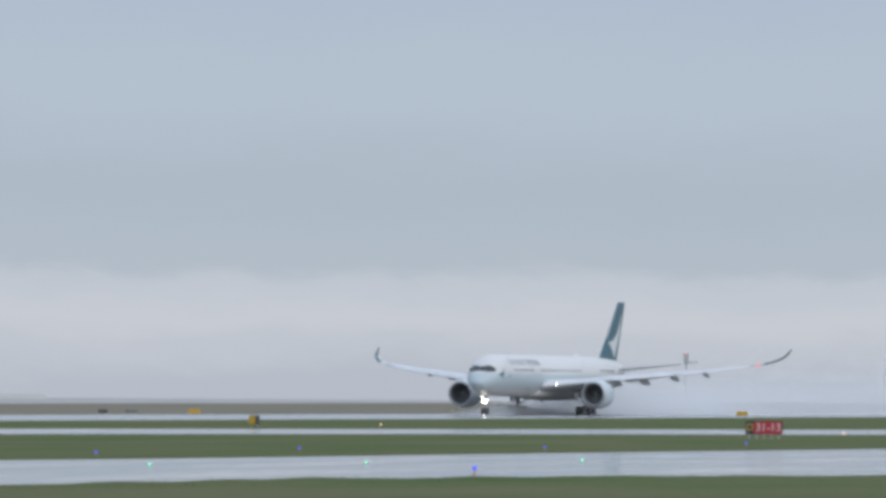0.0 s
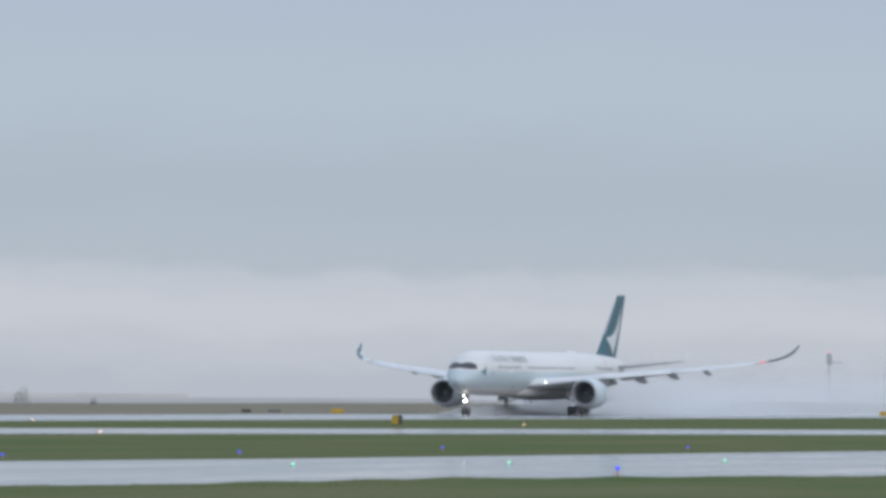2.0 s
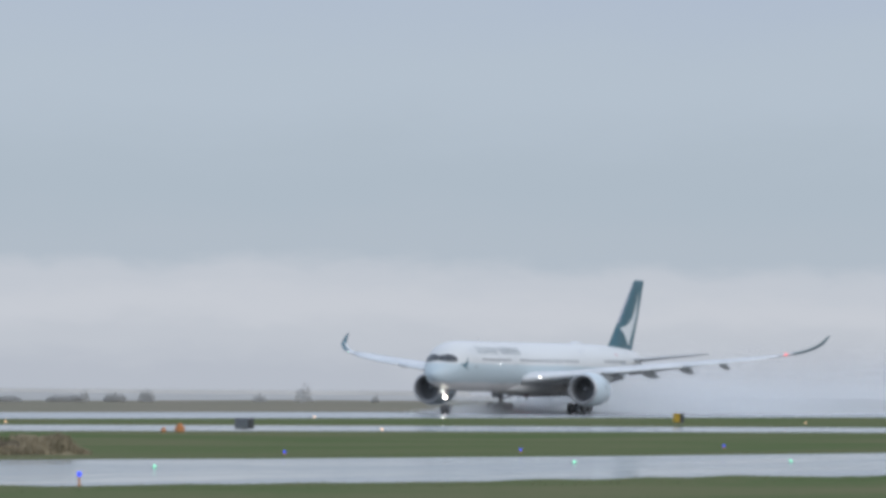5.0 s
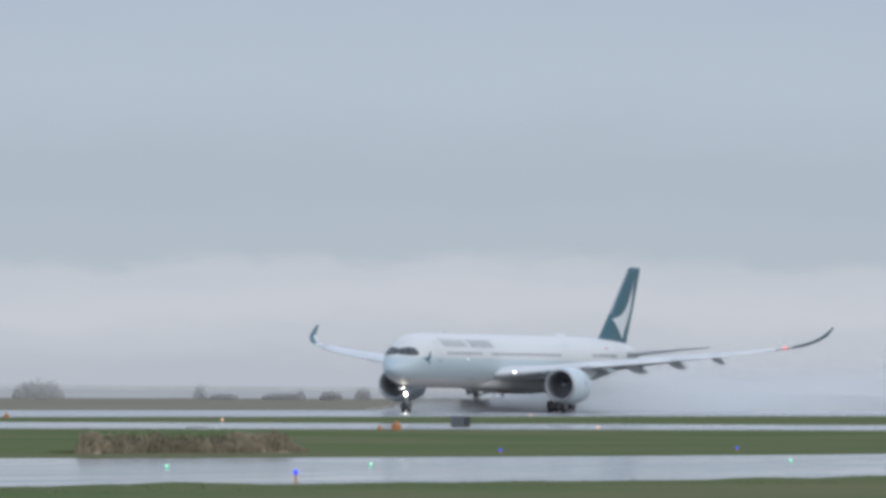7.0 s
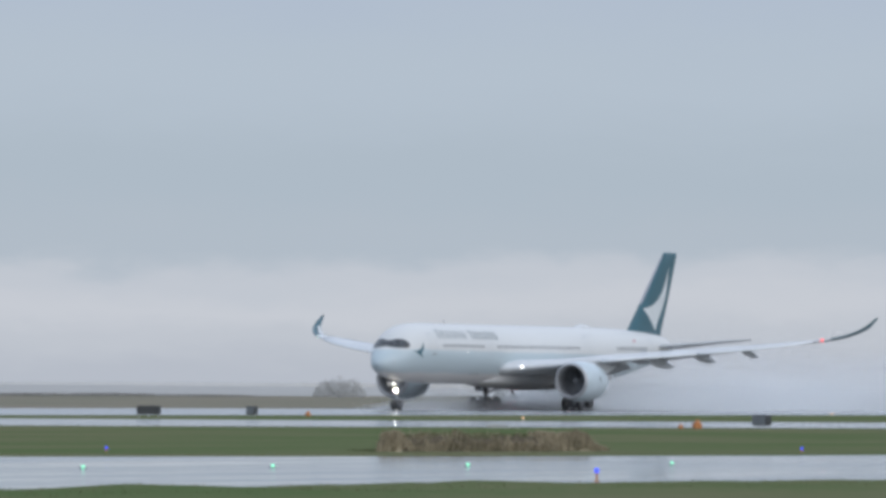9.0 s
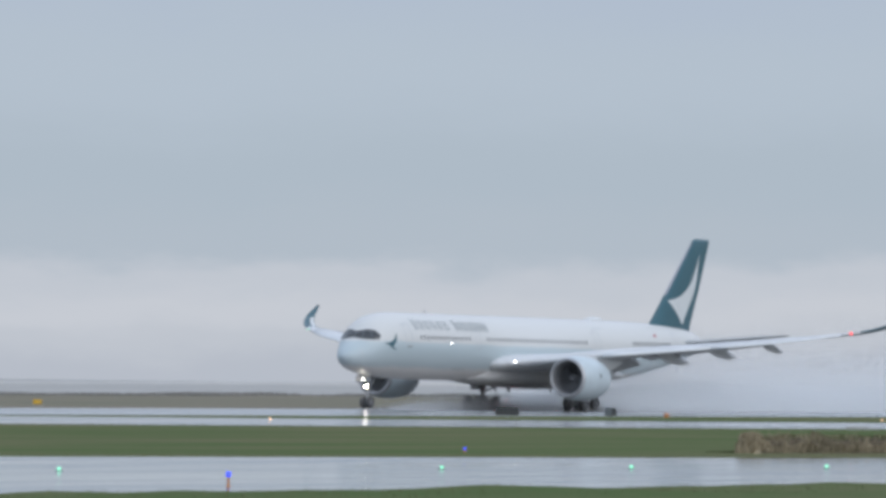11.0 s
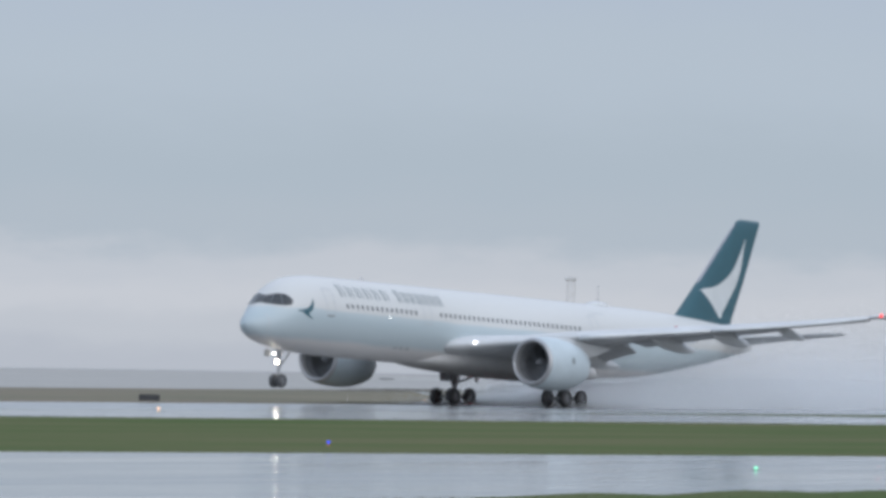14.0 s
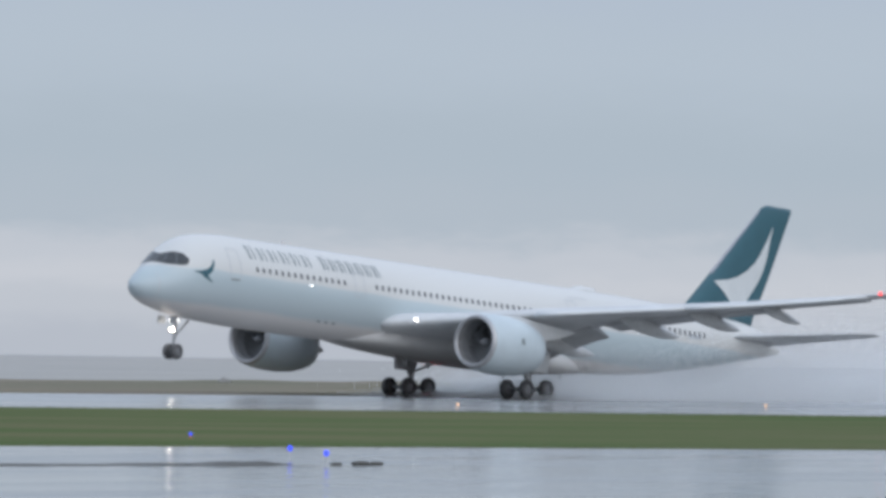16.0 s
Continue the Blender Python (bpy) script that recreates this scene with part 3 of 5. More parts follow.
                vs.append((d0 + p - AXLE, y0 + (q + 0.015) * math.sin(an), z0 - 0.02 * p + (q + 0.015) * math.cos(an)))
        for i in range(3):
            for j in range(3):
                fs.append((i * 4 + j, i * 4 + j + 1, i * 4 + j + 5, i * 4 + j + 4))
        piece("cowl_badge", vs, fs, M_INK, e, "small dark badge")
    # tail fin with its sweep
    FIN = [(7.9, 60.8, 9.5, 0.10), (8.7, 61.8, 8.75, 0.10), (12.0, 65.4, 6.85, 0.095), (16.9, 70.65, 3.8, 0.09), (17.15, 71.25, 3.1, 0.07)]

    def fin_at(z):
        zs = [r[0] for r in FIN]
        return [float(np.interp(z, zs, [r[k] for r in FIN])) for k in (1, 2, 3)]
    rings = []
    for z in [7.9, 8.7, 9.5, 10.5, 12, 13.5, 15, 16, 16.9, 17.15]:
        le, ch, th = fin_at(z)
        ring = []
        for i in range(24):
            c = (1 + math.cos(math.pi * i / 12)) / 2
            t = 5 * th * (0.2969 * math.sqrt(c) - 0.126 * c - 0.3516 * c**2 + 0.2843 * c**3 - 0.1036 * c**4)
            ring.append((le + c * ch - AXLE, (t if i <= 12 else -t) * ch, z))
        rings.append(ring)
    fin = piece("tail_fin", *loft(rings), M_TEAL, a, "tall swept dark teal tail fin", True)
    # white sweep: heights with its two edges as shares of the chord
    SW = [(15.6, 0.605, 0.615), (14.6, 0.625, 0.70), (13.4, 0.62, 0.795), (12.75, 0.60, 0.82), (12.1, 0.53, 0.83), (11.5, 0.42, 0.83), (11.2, 0.30, 0.82), (10.95, 0.10, 0.81), (10.6, 0.22, 0.80), (10.2, 0.35, 0.785), (9.55, 0.53, 0.765), (9.1, 0.645, 0.75), (8.75, 0.715, 0.77)]
    for s in (-1, 1):
        vs, fs = [], []
        for z, l0, l1 in SW:
            le, ch, th = fin_at(z)
            for i in range(7):
                c = l0 + (l1 - l0) * i / 6
                t = 5 * th * (0.2969 * math.sqrt(c) - 0.126 * c - 0.3516 * c**2 + 0.2843 * c**3 - 0.1036 * c**4)
                vs.append((le + c * ch - AXLE, s * (t * ch + 0.022), z))
        for i in range(len(SW) - 1):
            for j in range(6):
                fs.append((i * 7 + j, i * 7 + j + 1, i * 7 + j + 8, i * 7 + j + 7))
        piece("fin_mark", vs, fs, M_MARK, fin, "white curved sweep on the fin")
    # bare metal strip along the upper leading edge
    rows = []
    for i in range(12):
        z = 11.5 + 5.2 * i / 11
        le, ch, th = fin_at(z)
        row = []
        for s, c in ((-1, 0.02), (-1, 0.01), (-1, 0.003), (0, 0.0), (1, 0.003), (1, 0.01), (1, 0.02)):
            t = 5 * th * (0.2969 * math.sqrt(c) - 0.126 * c - 0.3516 * c**2)
            row.append((le + c * ch - AXLE - 0.02, s * (t * ch + 0.012), z))
        rows.append(row)
    piece("leading_edge", [v for r in rows for v in r], [(7 * i + j, 7 * i + j + 1, 7 * i + j + 8, 7 * i + j + 7) for i in range(11) for j in range(6)], M_EDGE, fin, "worn grey metal leading edge", True)
    # tailplane
    for s in (-1, 1):
        rings = [[(x, s * y, z) for x, y, z in foil(le, ch, y, z, th, 10, 0.025)] for y, le, ch, z, th in dense([(0.6, 65.0, 6.6, 6.75, 0.08), (3, 66.8, 5.2, 7.0, 0.078), (6, 69.2, 3.7, 7.35, 0.075), (8.8, 71.4, 2.3, 7.65, 0.07), (9.5, 72.3, 1.3, 7.73, 0.08)], 10)]
        piece("tailplane", *loft(rings), M_FLAP, a, "grey tailplane", True)
    # cockpit glazing: one dark mask round the nose
    vs, fs = [], []
    NN, NZ = 28, 6
    for i in range(NN + 1):
        u = -1 + 2 * i / NN
        k = abs(u)
        for j in range(NZ + 1):
            f = j / NZ
            lo, hi = 6.36 - 0.16 * math.sin(min(1.0, k / 0.75) * math.pi / 2), 6.97 + 0.15 * math.sin(math.pi * k)
            if k > 0.8:
                mid, g = 0.45 * lo + 0.55 * hi, math.sqrt(max(0.0, 1 - ((k - 0.8) / 0.2) ** 2)) * 0.92 + 0.08
                lo, hi = mid + (lo - mid) * g, mid + (hi - mid) * g
            z = lo + (hi - lo) * f
            a0, a1 = 1.15, 6.2
            for _ in range(30):
                am = (a0 + a1) / 2
                if hull(am)[0] < z + 0.015:
                    a0 = am
                else:
                    a1 = am
            d = a1 + (4.55 - a1) * k**1.7
            x, y, zz = flank(d, z, 0.0)
            vs.append((x - 0.02, math.copysign(abs(y) + 0.02 * k, u) if i != NN // 2 else 0.0, z + 0.012))
    for i in range(NN):
        for j in range(NZ):
            q = i * (NZ + 1) + j
            fs.append((q, q + 1, q + NZ + 2, q + NZ + 1))
    piece("cockpit_window", vs, fs, M_GLASS, a, "dark wraparound cockpit glazing", True)
    for u in (-0.62, -0.3, 0.0, 0.3, 0.62):
        i = round((u + 1) / 2 * NN)
        col = [Vector(vs[i * (NZ + 1) + j]) for j in range(NZ + 1)]
        pv, pf = [], []
        for c in col:
            n = Vector((c.x + AXLE - 8, c.y * 1.4, 0)).normalized() * 0.015
            t = Vector((-n.y, n.x, 0)).normalized() * 0.03
            pv += [c + n - t, c + n + t]
        for j in range(NZ):
            pf.append((2 * j, 2 * j + 1, 2 * j + 3, 2 * j + 2))
        piece("window_post", pv, pf, M_GREYB, a)
    # bird-like sweep beside the nose, plain bars for the name
    ribbon("nose_mark", [((6.40, 6.92), (6.35, 6.82)), ((6.36, 6.50), (6.08, 6.42)), ((6.18, 6.06), (5.72, 6.12)), ((5.92, 5.80), (5.22, 5.95)), ((5.55, 5.68), (4.60, 5.90))], M_TEAL, a, "dark teal curved mark")
    ribbon("nose_mark", [((5.70, 5.84), (5.15, 5.80)), ((5.85, 5.56), (5.55, 5.52)), ((6.20, 5.30), (6.12, 5.27))], M_TEAL, a)
    for word, d, step in ((6, 10.0, 1.17), (7, 17.8, 0.93)):
        for i in range(word):
            x, hgt = d + i * step, 8.06 if i else 8.18
            for p, w in ((0.0, 0.20), (step * 0.46, 0.13)):
                ribbon("name_bar", [((x + p, hgt), (x + p, 7.22)), ((x + p + w, hgt), (x + p + w, 7.22))], M_INK, a, "grey bar of the airline lettering")
    # cabin windows on one shared mesh along the straight barrel
    wz = 6.52

    def cabin(d0, count, first=None):
        for i in range(count):
            if first is None:
                rows = []
                for dd, hh in ((-0.115, 0.09), (-0.08, 0.165), (0.0, 0.19), (0.08, 0.165), (0.115, 0.09)):
                    rows.append(((d0 + dd, wz + hh), (d0 + dd, wz - hh)))
                first = ribbon("cabin_window", rows, M_PANE, a, "small dark cabin window", 2)
                first.data.transform(Matrix.Translation((AXLE - d0, 0, 0)))
                first.matrix_basis = Matrix.Translation((d0 - AXLE, 0, 0))
            else:
                again(first, Matrix.Translation((d0 + i * 0.66 - AXLE, 0, 0)))
            again(first, Matrix.Translation((d0 + i * 0.66 - AXLE, 0, 0)) @ Matrix.Scale(-1, 4, (0, 1, 0)))
        return first
    win = cabin(10.5, 15)
    cabin(23.2, 31, win)
    for i in range(14):
        z = wz + 0.06
        ribbon("cabin_window", [((53.0 + i * 0.66 + q, z + 0.2), (53.0 + i * 0.66 + q, z - 0.2)) for q in (-0.12, 0.12)], M_PANE, a, "small dark cabin window", 2)
    # doors as fine raised frames
    for d, z0, z1, w in ((8.3, 5.75, 7.75, 1.0), (21.35, 5.72, 7.35, 1.0), (45.4, 5.72, 7.7, 1.0), (63.2, 5.9, 7.75, 0.95)):
        for side in (-1, 1):
            for p, q in (((d - w / 2, z0), (d + w / 2, z0)), ((d - w / 2, z1), (d + w / 2, z1))):
                ribbon("door_frame", [((p[0] + (q[0] - p[0]) * i / 4, p[1]), (p[0] + (q[0] - p[0]) * i / 4, p[1] - 0.06)) for i in range(5)], M_SEAM, a, "grey door outline", 1, side)
            for x in (d - w / 2, d + w / 2):
                ribbon("door_frame", [((x, z1), (x, z0)), ((x + 0.06, z1), (x + 0.06, z0))], M_SEAM, a, "", 8, side)
    ribbon("door_sill", [((d, 5.70), (d, 5.58)) for d in (7.9, 8.7)], M_INK, a, "", 1)
    # radome seam and small outlets
    ribbon("radome_seam", [((2.35, 5.55), (2.42, 3.6)), ((2.41, 5.55), (2.48, 3.6))], M_SEAM, a, "", 6)
    for d in (17.8, 18.6, 19.4):
        ribbon("outlet", [((d, 3.75), (d, 3.62)), ((d + 0.35, 3.75), (d + 0.35, 3.62))], M_INK, a, "small dark outlet", 1)
    ribbon("hatch_seam", [((45.5, 7.95), (45.5, 7.90)), ((47.6, 7.95), (47.6, 7.90))], M_SEAM, a, "", 1)
    ribbon("tail_number_bar", [((59.4, 6.55), (59.4, 6.15)), ((61.2, 6.65), (61.2, 6.25))], M_SEAM, a, "plain grey bar", 2)
    ribbon("small_flag", [((58.2, 7.55), (58.2, 7.3)), ((58.7, 7.55), (58.7, 7.3))], M_REDS, a, "small red flag patch", 1)
    lamp_disc("flank_lamp", (16.1 - AXLE, -2.96, 5.98), 0.055, M_LAMP2, a, "small white flank lamp")
    for at, up in (((16.3 - AXLE, 0, 8.76), 1), ((32.8 - AXLE, 0, 2.02), -1)):
        bm = bmesh.new()
        rod(bm, (at[0], at[1], at[2] - 0.06 * up), (at[0], at[1], at[2] + 0.05 * up), 0.24, 0.20, 14)
        base = part("beacon", bm, M_BEACON, a, "anti-collision beacon with turning red lamp")
        flashers.append((turning_lamp(base, (at[0], at[1], at[2] + 0.19 * up), 0.13, M_FLASH), at[0], at[1], at[2] + 0.19 * up))
    # antenna hump and blades on the crown
    rings = [[(48.2 + 3.2 * f - AXLE, 0.7 * g * math.sin(6.28319 * j / 12), 8.72 + 0.36 * g * max(-0.3, math.cos(6.28319 * j / 12))) for j in range(12)] for f, g in ((0, 0.05), (0.15, 0.6), (0.4, 1), (0.75, 0.9), (1, 0.1))]
    piece("antenna_hump", *loft(rings), M_WHITE, a, "white antenna hump on the crown", True)
    for d, z, h in ((30.0, 2.0, -0.35), (41.0, 2.05, -0.4), (47.5, 2.6, -0.35)):
        piece("blade_antenna", [(d - AXLE, -0.03, z), (d + 0.45 - AXLE, -0.03, z), (d + 0.45 - AXLE, 0, z + h), (d + 0.25 - AXLE, 0, z + h), (d - AXLE, 0.03, z), (d + 0.45 - AXLE, 0.03, z)], [(0, 1, 2, 3), (5, 4, 3, 2), (0, 3, 4), (1, 5, 2)], M_WING, a)
    # nose gear
    bm = bmesh.new()
    rod(bm, (5.85 - AXLE, 0, 3.0), (5.70 - AXLE, 0, 0.55), 0.13, 0.10, 12)
    rod(bm, (7.10 - AXLE, 0, 2.75), (5.75 - AXLE, 0, 1.5), 0.07, 0.06, 8)
    rod(bm, (5.70 - AXLE, -0.42, 0.53), (5.70 - AXLE, 0.42, 0.53), 0.07, 0.07, 10)
    box(bm, (5.56 - AXLE, 0, 1.95), (0.16, 0.62, 0.34), 0.04)
    box(bm, (5.62 - AXLE, 0, 2.62), (0.14, 0.95, 0.30), 0.04)
    ng = part("nose_gear", bm, M_STRUT, a, "steel nose landing gear with lamps")
    wl_ = wheel(ng, 0.53, 0.40, (5.70 - AXLE, -0.33, 0.53))
    wheel(ng, 0.53, 0.40, (5.70 - AXLE, 0.33, 0.53), wl_)
    lamp_disc("gear_lamp", (5.46 - AXLE, 0.0, 1.98), 0.10, M_LAMP, ng, "bright white taxi lamp")
    for y in (-0.32, 0.32):
        lamp_disc("gear_lamp", (5.54 - AXLE, y, 2.62), 0.09, M_LAMP2, ng, "bright white take-off lamp")
    for s in (-1, 1):
        bm = bmesh.new()
        box(bm, (4.95 - AXLE, s * 0.52, 2.62), (0.8, 0.05, 0.5), 0.02)
        part("gear_door", bm, M_STRUT, ng, "grey nose gear door")
    # main gear: strut on the aircraft, bogie that stays level on the runway
    bogies = []
    first = None
    for s in (-1, 1):
        y = s * 5.35
        bm = bmesh.new()
        rod(bm, (0.1, y * 0.92, 3.4), (0, y, 0.9), 0.26, 0.19, 14)
        rod(bm, (-1.6, y * 0.9, 3.1), (-0.05, y, 1.5), 0.10, 0.09, 8)
        rod(bm, (0.1, s * 2.7, 2.6), (0, y, 1.7), 0.11, 0.09, 8)
        rod(bm, (0.35, y, 1.9), (0.42, y, 0.95), 0.06, 0.06, 8)
        box(bm, (0.1, y * 0.99, 2.55), (0.8, 0.5, 0.9), 0.1)
        g = part("main_gear", bm, M_STRUT, a, "steel main landing gear strut")
        bm = bmesh.new()
        box(bm, (0.2, s * 6.15, 2.75), (2.2, 0.08, 1.7), 0.03, Matrix.Rotation(radians(-s * 8), 4, "X"))
        part("gear_door", bm, M_WING, g, "grey main gear door")
        bm = bmesh.new()
        box(bm, (0, 0, 0), (2.6, 0.28, 0.32), 0.06)
        for x in (-1.1, 1.1):
            rod(bm, (x, -0.95, 0), (x, 0.95, 0), 0.10, 0.10, 10)
        bo = part("bogie", bm, M_STRUT, a, "four-wheel bogie beam")
        bo.matrix_basis = Matrix.Translation((0, y, 0.69))
        for x in (-1.1, 1.1):
            for q in (-0.87, 0.87):
                t = wheel(bo, 0.69, 0.50, (x, q, 0), first)
                first = first or t
        bogies.append((bo, y))
    return a, bogies, wings, flashers, strobes


PLANE, BOGIES, WINGS, FLASHERS, STROBES = airliner()


# ---- spray torn up by the wheels and engines, as a cloud of small drops ----
def drops(name, count, x0, reach, height, grow, spread_y, y0, size, fade, seed, parent):
    """Fine drops from x0 backwards: thick over the runway, thinner with height and distance."""
    g = np.random.default_rng(seed)
    x = reach * g.random(count) ** fade
    rise = np.minimum(1.0, (x + 2.0) / 14.0)
    gust = 1 + 0.3 * np.sin(x * 0.11 + seed) * np.sin(x * 0.043 + 2 * seed)
    # each puff thins out smoothly towards its top
    lift = np.abs(g.normal(0, 0.8, count))
    lift = np.where(lift > 1.8, lift - 1.4, lift)
    z = lift * (height + grow * x) * rise * gust
    y = y0 + g.normal(0, 1, count) * (spread_y + 0.018 * x)
    c = np.stack([x0 + x, y, z + 0.03], 1)
    a = g.normal(0, 1, (count, 3))
    b = g.normal(0, 1, (count, 3))
    k = size * (0.6 + 0.8 * g.random((count, 1)))
    a *= k / np.linalg.norm(a, axis=1, keepdims=True)
    b *= k / np.linalg.norm(b, axis=1, keepdims=True)
    v = np.stack([c - 0.5 * (a + b), c + a, c + b], 1).reshape(-1, 3)
    v[:, 2] = np.maximum(v[:, 2], 0.005)
    me = bpy.data.meshes.new(name)
    me.vertices.add(count * 3)
    me.vertices.foreach_set("co", v.astype(np.float32).ravel())
    me.loops.add(count * 3)
    me.loops.foreach_set("vertex_index", np.arange(count * 3, dtype=np.int32))
    me.polygons.add(count)
    me.polygons.foreach_set("loop_start", np.arange(0, count * 3, 3, dtype=np.int32))
    me.update(calc_edges=True)
    me.materials.append(M_DROP)
    ob = new(name, me)
    ob.parent = parent
    return tagged(ob)


def spray():
    root = tagged(new("spray_cloud"), "grey mist of water thrown up behind the airliner", "spray", kind="stuff")
    drops("wheel_spray", 200000, -0.5, 80, 1.0, 0.02, 3.0, -5.0, 0.03, 1.2, 1, root)
    drops("wheel_spray", 300000, -1.5, 100, 1.2, 0.02, 2.2, 5.0, 0.03, 1.2, 2, root)
    drops("trail_spray", 800000, 4.0, 280, 2.9, 0.010, 4.5, 1.0, 0.036, 1.1, 3, root)
    drops("engine_spray", 560000, 12.0, 400, 4.2, 0.006, 6.5, 2.0, 0.036, 1.1, 4, root)
    return root


SPRAY = spray()


def nose_spray():
    root = tagged(new("nose_spray"), "low grey mist thrown up by the nose wheels", "spray", kind="stuff")
    drops("nose_wheel_spray", 110000, -30.5, 75, 0.9, 0.012, 1.4, 2.0, 0.034, 1.0, 5, root)
    return root


NOSE_SPRAY = nose_spray()


# ---- grass verges ----
def blades(name, spots, label, h0, h1, seed, material):
    rnd = random.Random(seed)
    vs, fs = [], []
    for x, y, z, s in spots:
        a, h = rnd.uniform(0, 3.14), rnd.uniform(h0, h1) * s
        w = h * 0.16
        dx, dy = w * math.cos(a), w * math.sin(a)
        lx, ly = rnd.uniform(-0.5, 0.5) * h, rnd.uniform(-0.5, 0.5) * h
        k = len(vs)
        vs += [(x - dx, y - dy, z), (x + dx, y + dy, z), (x + dx * 0.6 + lx * 0.4, y + dy * 0.6 + ly * 0.4, z + h * 0.6), (x + lx, y + ly, z + h)]
        fs += [(k, k + 1, k + 2), (k, k + 2, k + 3)]
    return tagged(piece(name, vs, fs, material), label, "grass", kind="stuff")


def bump_at(x):
    return max(0.0, 0.05 + 0.10 * noise.noise((x * 0.11, 5.5, 0)) + 0.10 * noise.noise((x * 0.45, 2.5, 0)))


def near_verge():
    """The raised, ragged grass edge on the camera's side of the near taxiway."""
    nx, ny = zip(*TAXI_NEAR)
    xs = np.arange(100, 330, 0.75)
    vs, fs, spots = [], [], []
    prof = [(0.25, -0.02), (-0.3, 0.6), (-1.2, 1.0), (-3.5, 0.9), (-8, 0.35), (-16, -0.1), (-40, -0.6)]
    rnd = random.Random(11)
    for x in xs:
        e = np.interp(x, nx, ny) + 0.9 * noise.noise((x * 0.2, 9, 0))
        b = bump_at(x)
        for o, f in prof:
            vs.append((x, e + o, b * f + 0.015))
        for _ in range(26):
            o = rnd.uniform(-7, 0.1)
            spots.append((x + rnd.uniform(-0.4, 0.4), e + o, b * np.interp(-o, [-0.25, 0.3, 1.2, 3.5, 8], [0, 0.6, 1, 0.9, 0.35]), 1.0))
    n = len(prof)
    for i in range(len(xs) - 1):
        for j in range(n - 1):
            fs.append((i * n + j, (i + 1) * n + j, (i + 1) * n + j + 1, i * n + j + 1))
    tagged(piece("grass_verge", vs, fs, M_GRASS, smooth=True), "ragged raised green grass edge beside the taxiway", "grass", kind="stuff")
    blades("grass_blades", spots, "short wet green grass blades along the taxiway", 0.04, 0.10, 3, M_BLADE)


near_verge()


def far_blades():
    rnd = random.Random(21)
    spots = []
    fx, fy = zip(*TAXI_FAR)
    nx, ny = zip(*EXIT_NEAR)
    gx, gy = zip(*EXIT_FAR)
    for _ in range(9000):
        x = rnd.uniform(130, 430)
        spots.append((x, np.interp(x, fx, fy) + rnd.random() ** 2 * 6, -0.01, 1.0))
    for _ in range(7000):
        x = rnd.uniform(240, 640)
        spots.append((x, np.interp(x, nx, ny) - rnd.random() ** 2 * 5, -0.01, 1.2))
    for _ in range(4000):
        x = rnd.uniform(400, 640)
        spots.append((x, np.interp(x, gx, gy) + rnd.random() * 4, -0.01, 1.2))
    for _ in range(6000):
        x = rnd.uniform(340, 1000)
        spots.append((x, 270.8 - rnd.random() ** 2 * 6, -0.01, 1.2))
    blades("grass_blades", spots, "short wet grass blades along the pavement edges", 0.03, 0.09, 4, M_BLADE)


far_blades()


def island():
    """A thin grass strip that thins out to a low ridge of soil, on the wide wet pavement."""
    for name, x0, x1, material, label in (("grass_island", 70, 130, M_GRASS, "thin strip of wet grass on the pavement"),
                                          ("soil_ridge", 130, 145.5, M_SOIL, "low dark ridge of wet soil on the pavement")):
        vs, fs = [], []
        xs = np.arange(x0, x1 + 0.1, 0.25)
        for x in xs:
            w = 0.9 * min(1, (145.8 - x) / 4) + 0.3 * noise.noise((x * 0.3, 0, 0))
            h = np.interp(x, [70, 118, 128, 138.5, 140, 142, 144.3, 145.5], [0.17, 0.14, 0.07, 0.03, 0.05, 0.06, 0.11, 0.02])
            h = h * (1 + 0.5 * noise.noise((x * 0.9, 3, 0)))
            for o, f in ((-1, 0), (-0.5, 0.8), (0, 1), (0.5, 0.8), (1, 0)):
                vs.append((x, 123.4 + o * w, max(0, h) * f + 0.012))
        for i in range(len(xs) - 1):
            for j in range(4):
                fs.append((i * 5 + j, (i + 1) * 5 + j, (i + 1) * 5 + j + 1, i * 5 + j + 1))
        tagged(piece(name, vs, fs, material, smooth=True), label, "grass" if material is M_GRASS else "soil", kind="structure")
    rnd = random.Random(2)
    blades("grass_blades", [(rnd.uniform(70, 130), 123.4 + rnd.gauss(0, 0.4), 0.02, 1) for _ in range(2200)], "short grass on the island strip", 0.03, 0.09, 8, M_BLADE)
    for x, y, s in ((147.3, 123.3, 0.13), (148.3, 123.3, 0.2), (148.9, 123.25, 0.17)):
        bm = bmesh.new()
        bmesh.ops.create_icosphere(bm, subdivisions=2, radius=1)
        for v in bm.verts:
            v.co *= 1 + 0.25 * noise.noise(v.co * 1.7 + Vector((x, 0, 0)))
        bmesh.ops.scale(bm, vec=(1.6 * s, s, 0.35 * s), verts=bm.verts)
        o = tagged(part("clod", bm, M_SOIL, None, "", True), "dark clod of wet soil on the pavement", "clod", "clods")
        o.matrix_basis = Matrix.Translation((x, y, 0.1 * s + 0.02))


island()


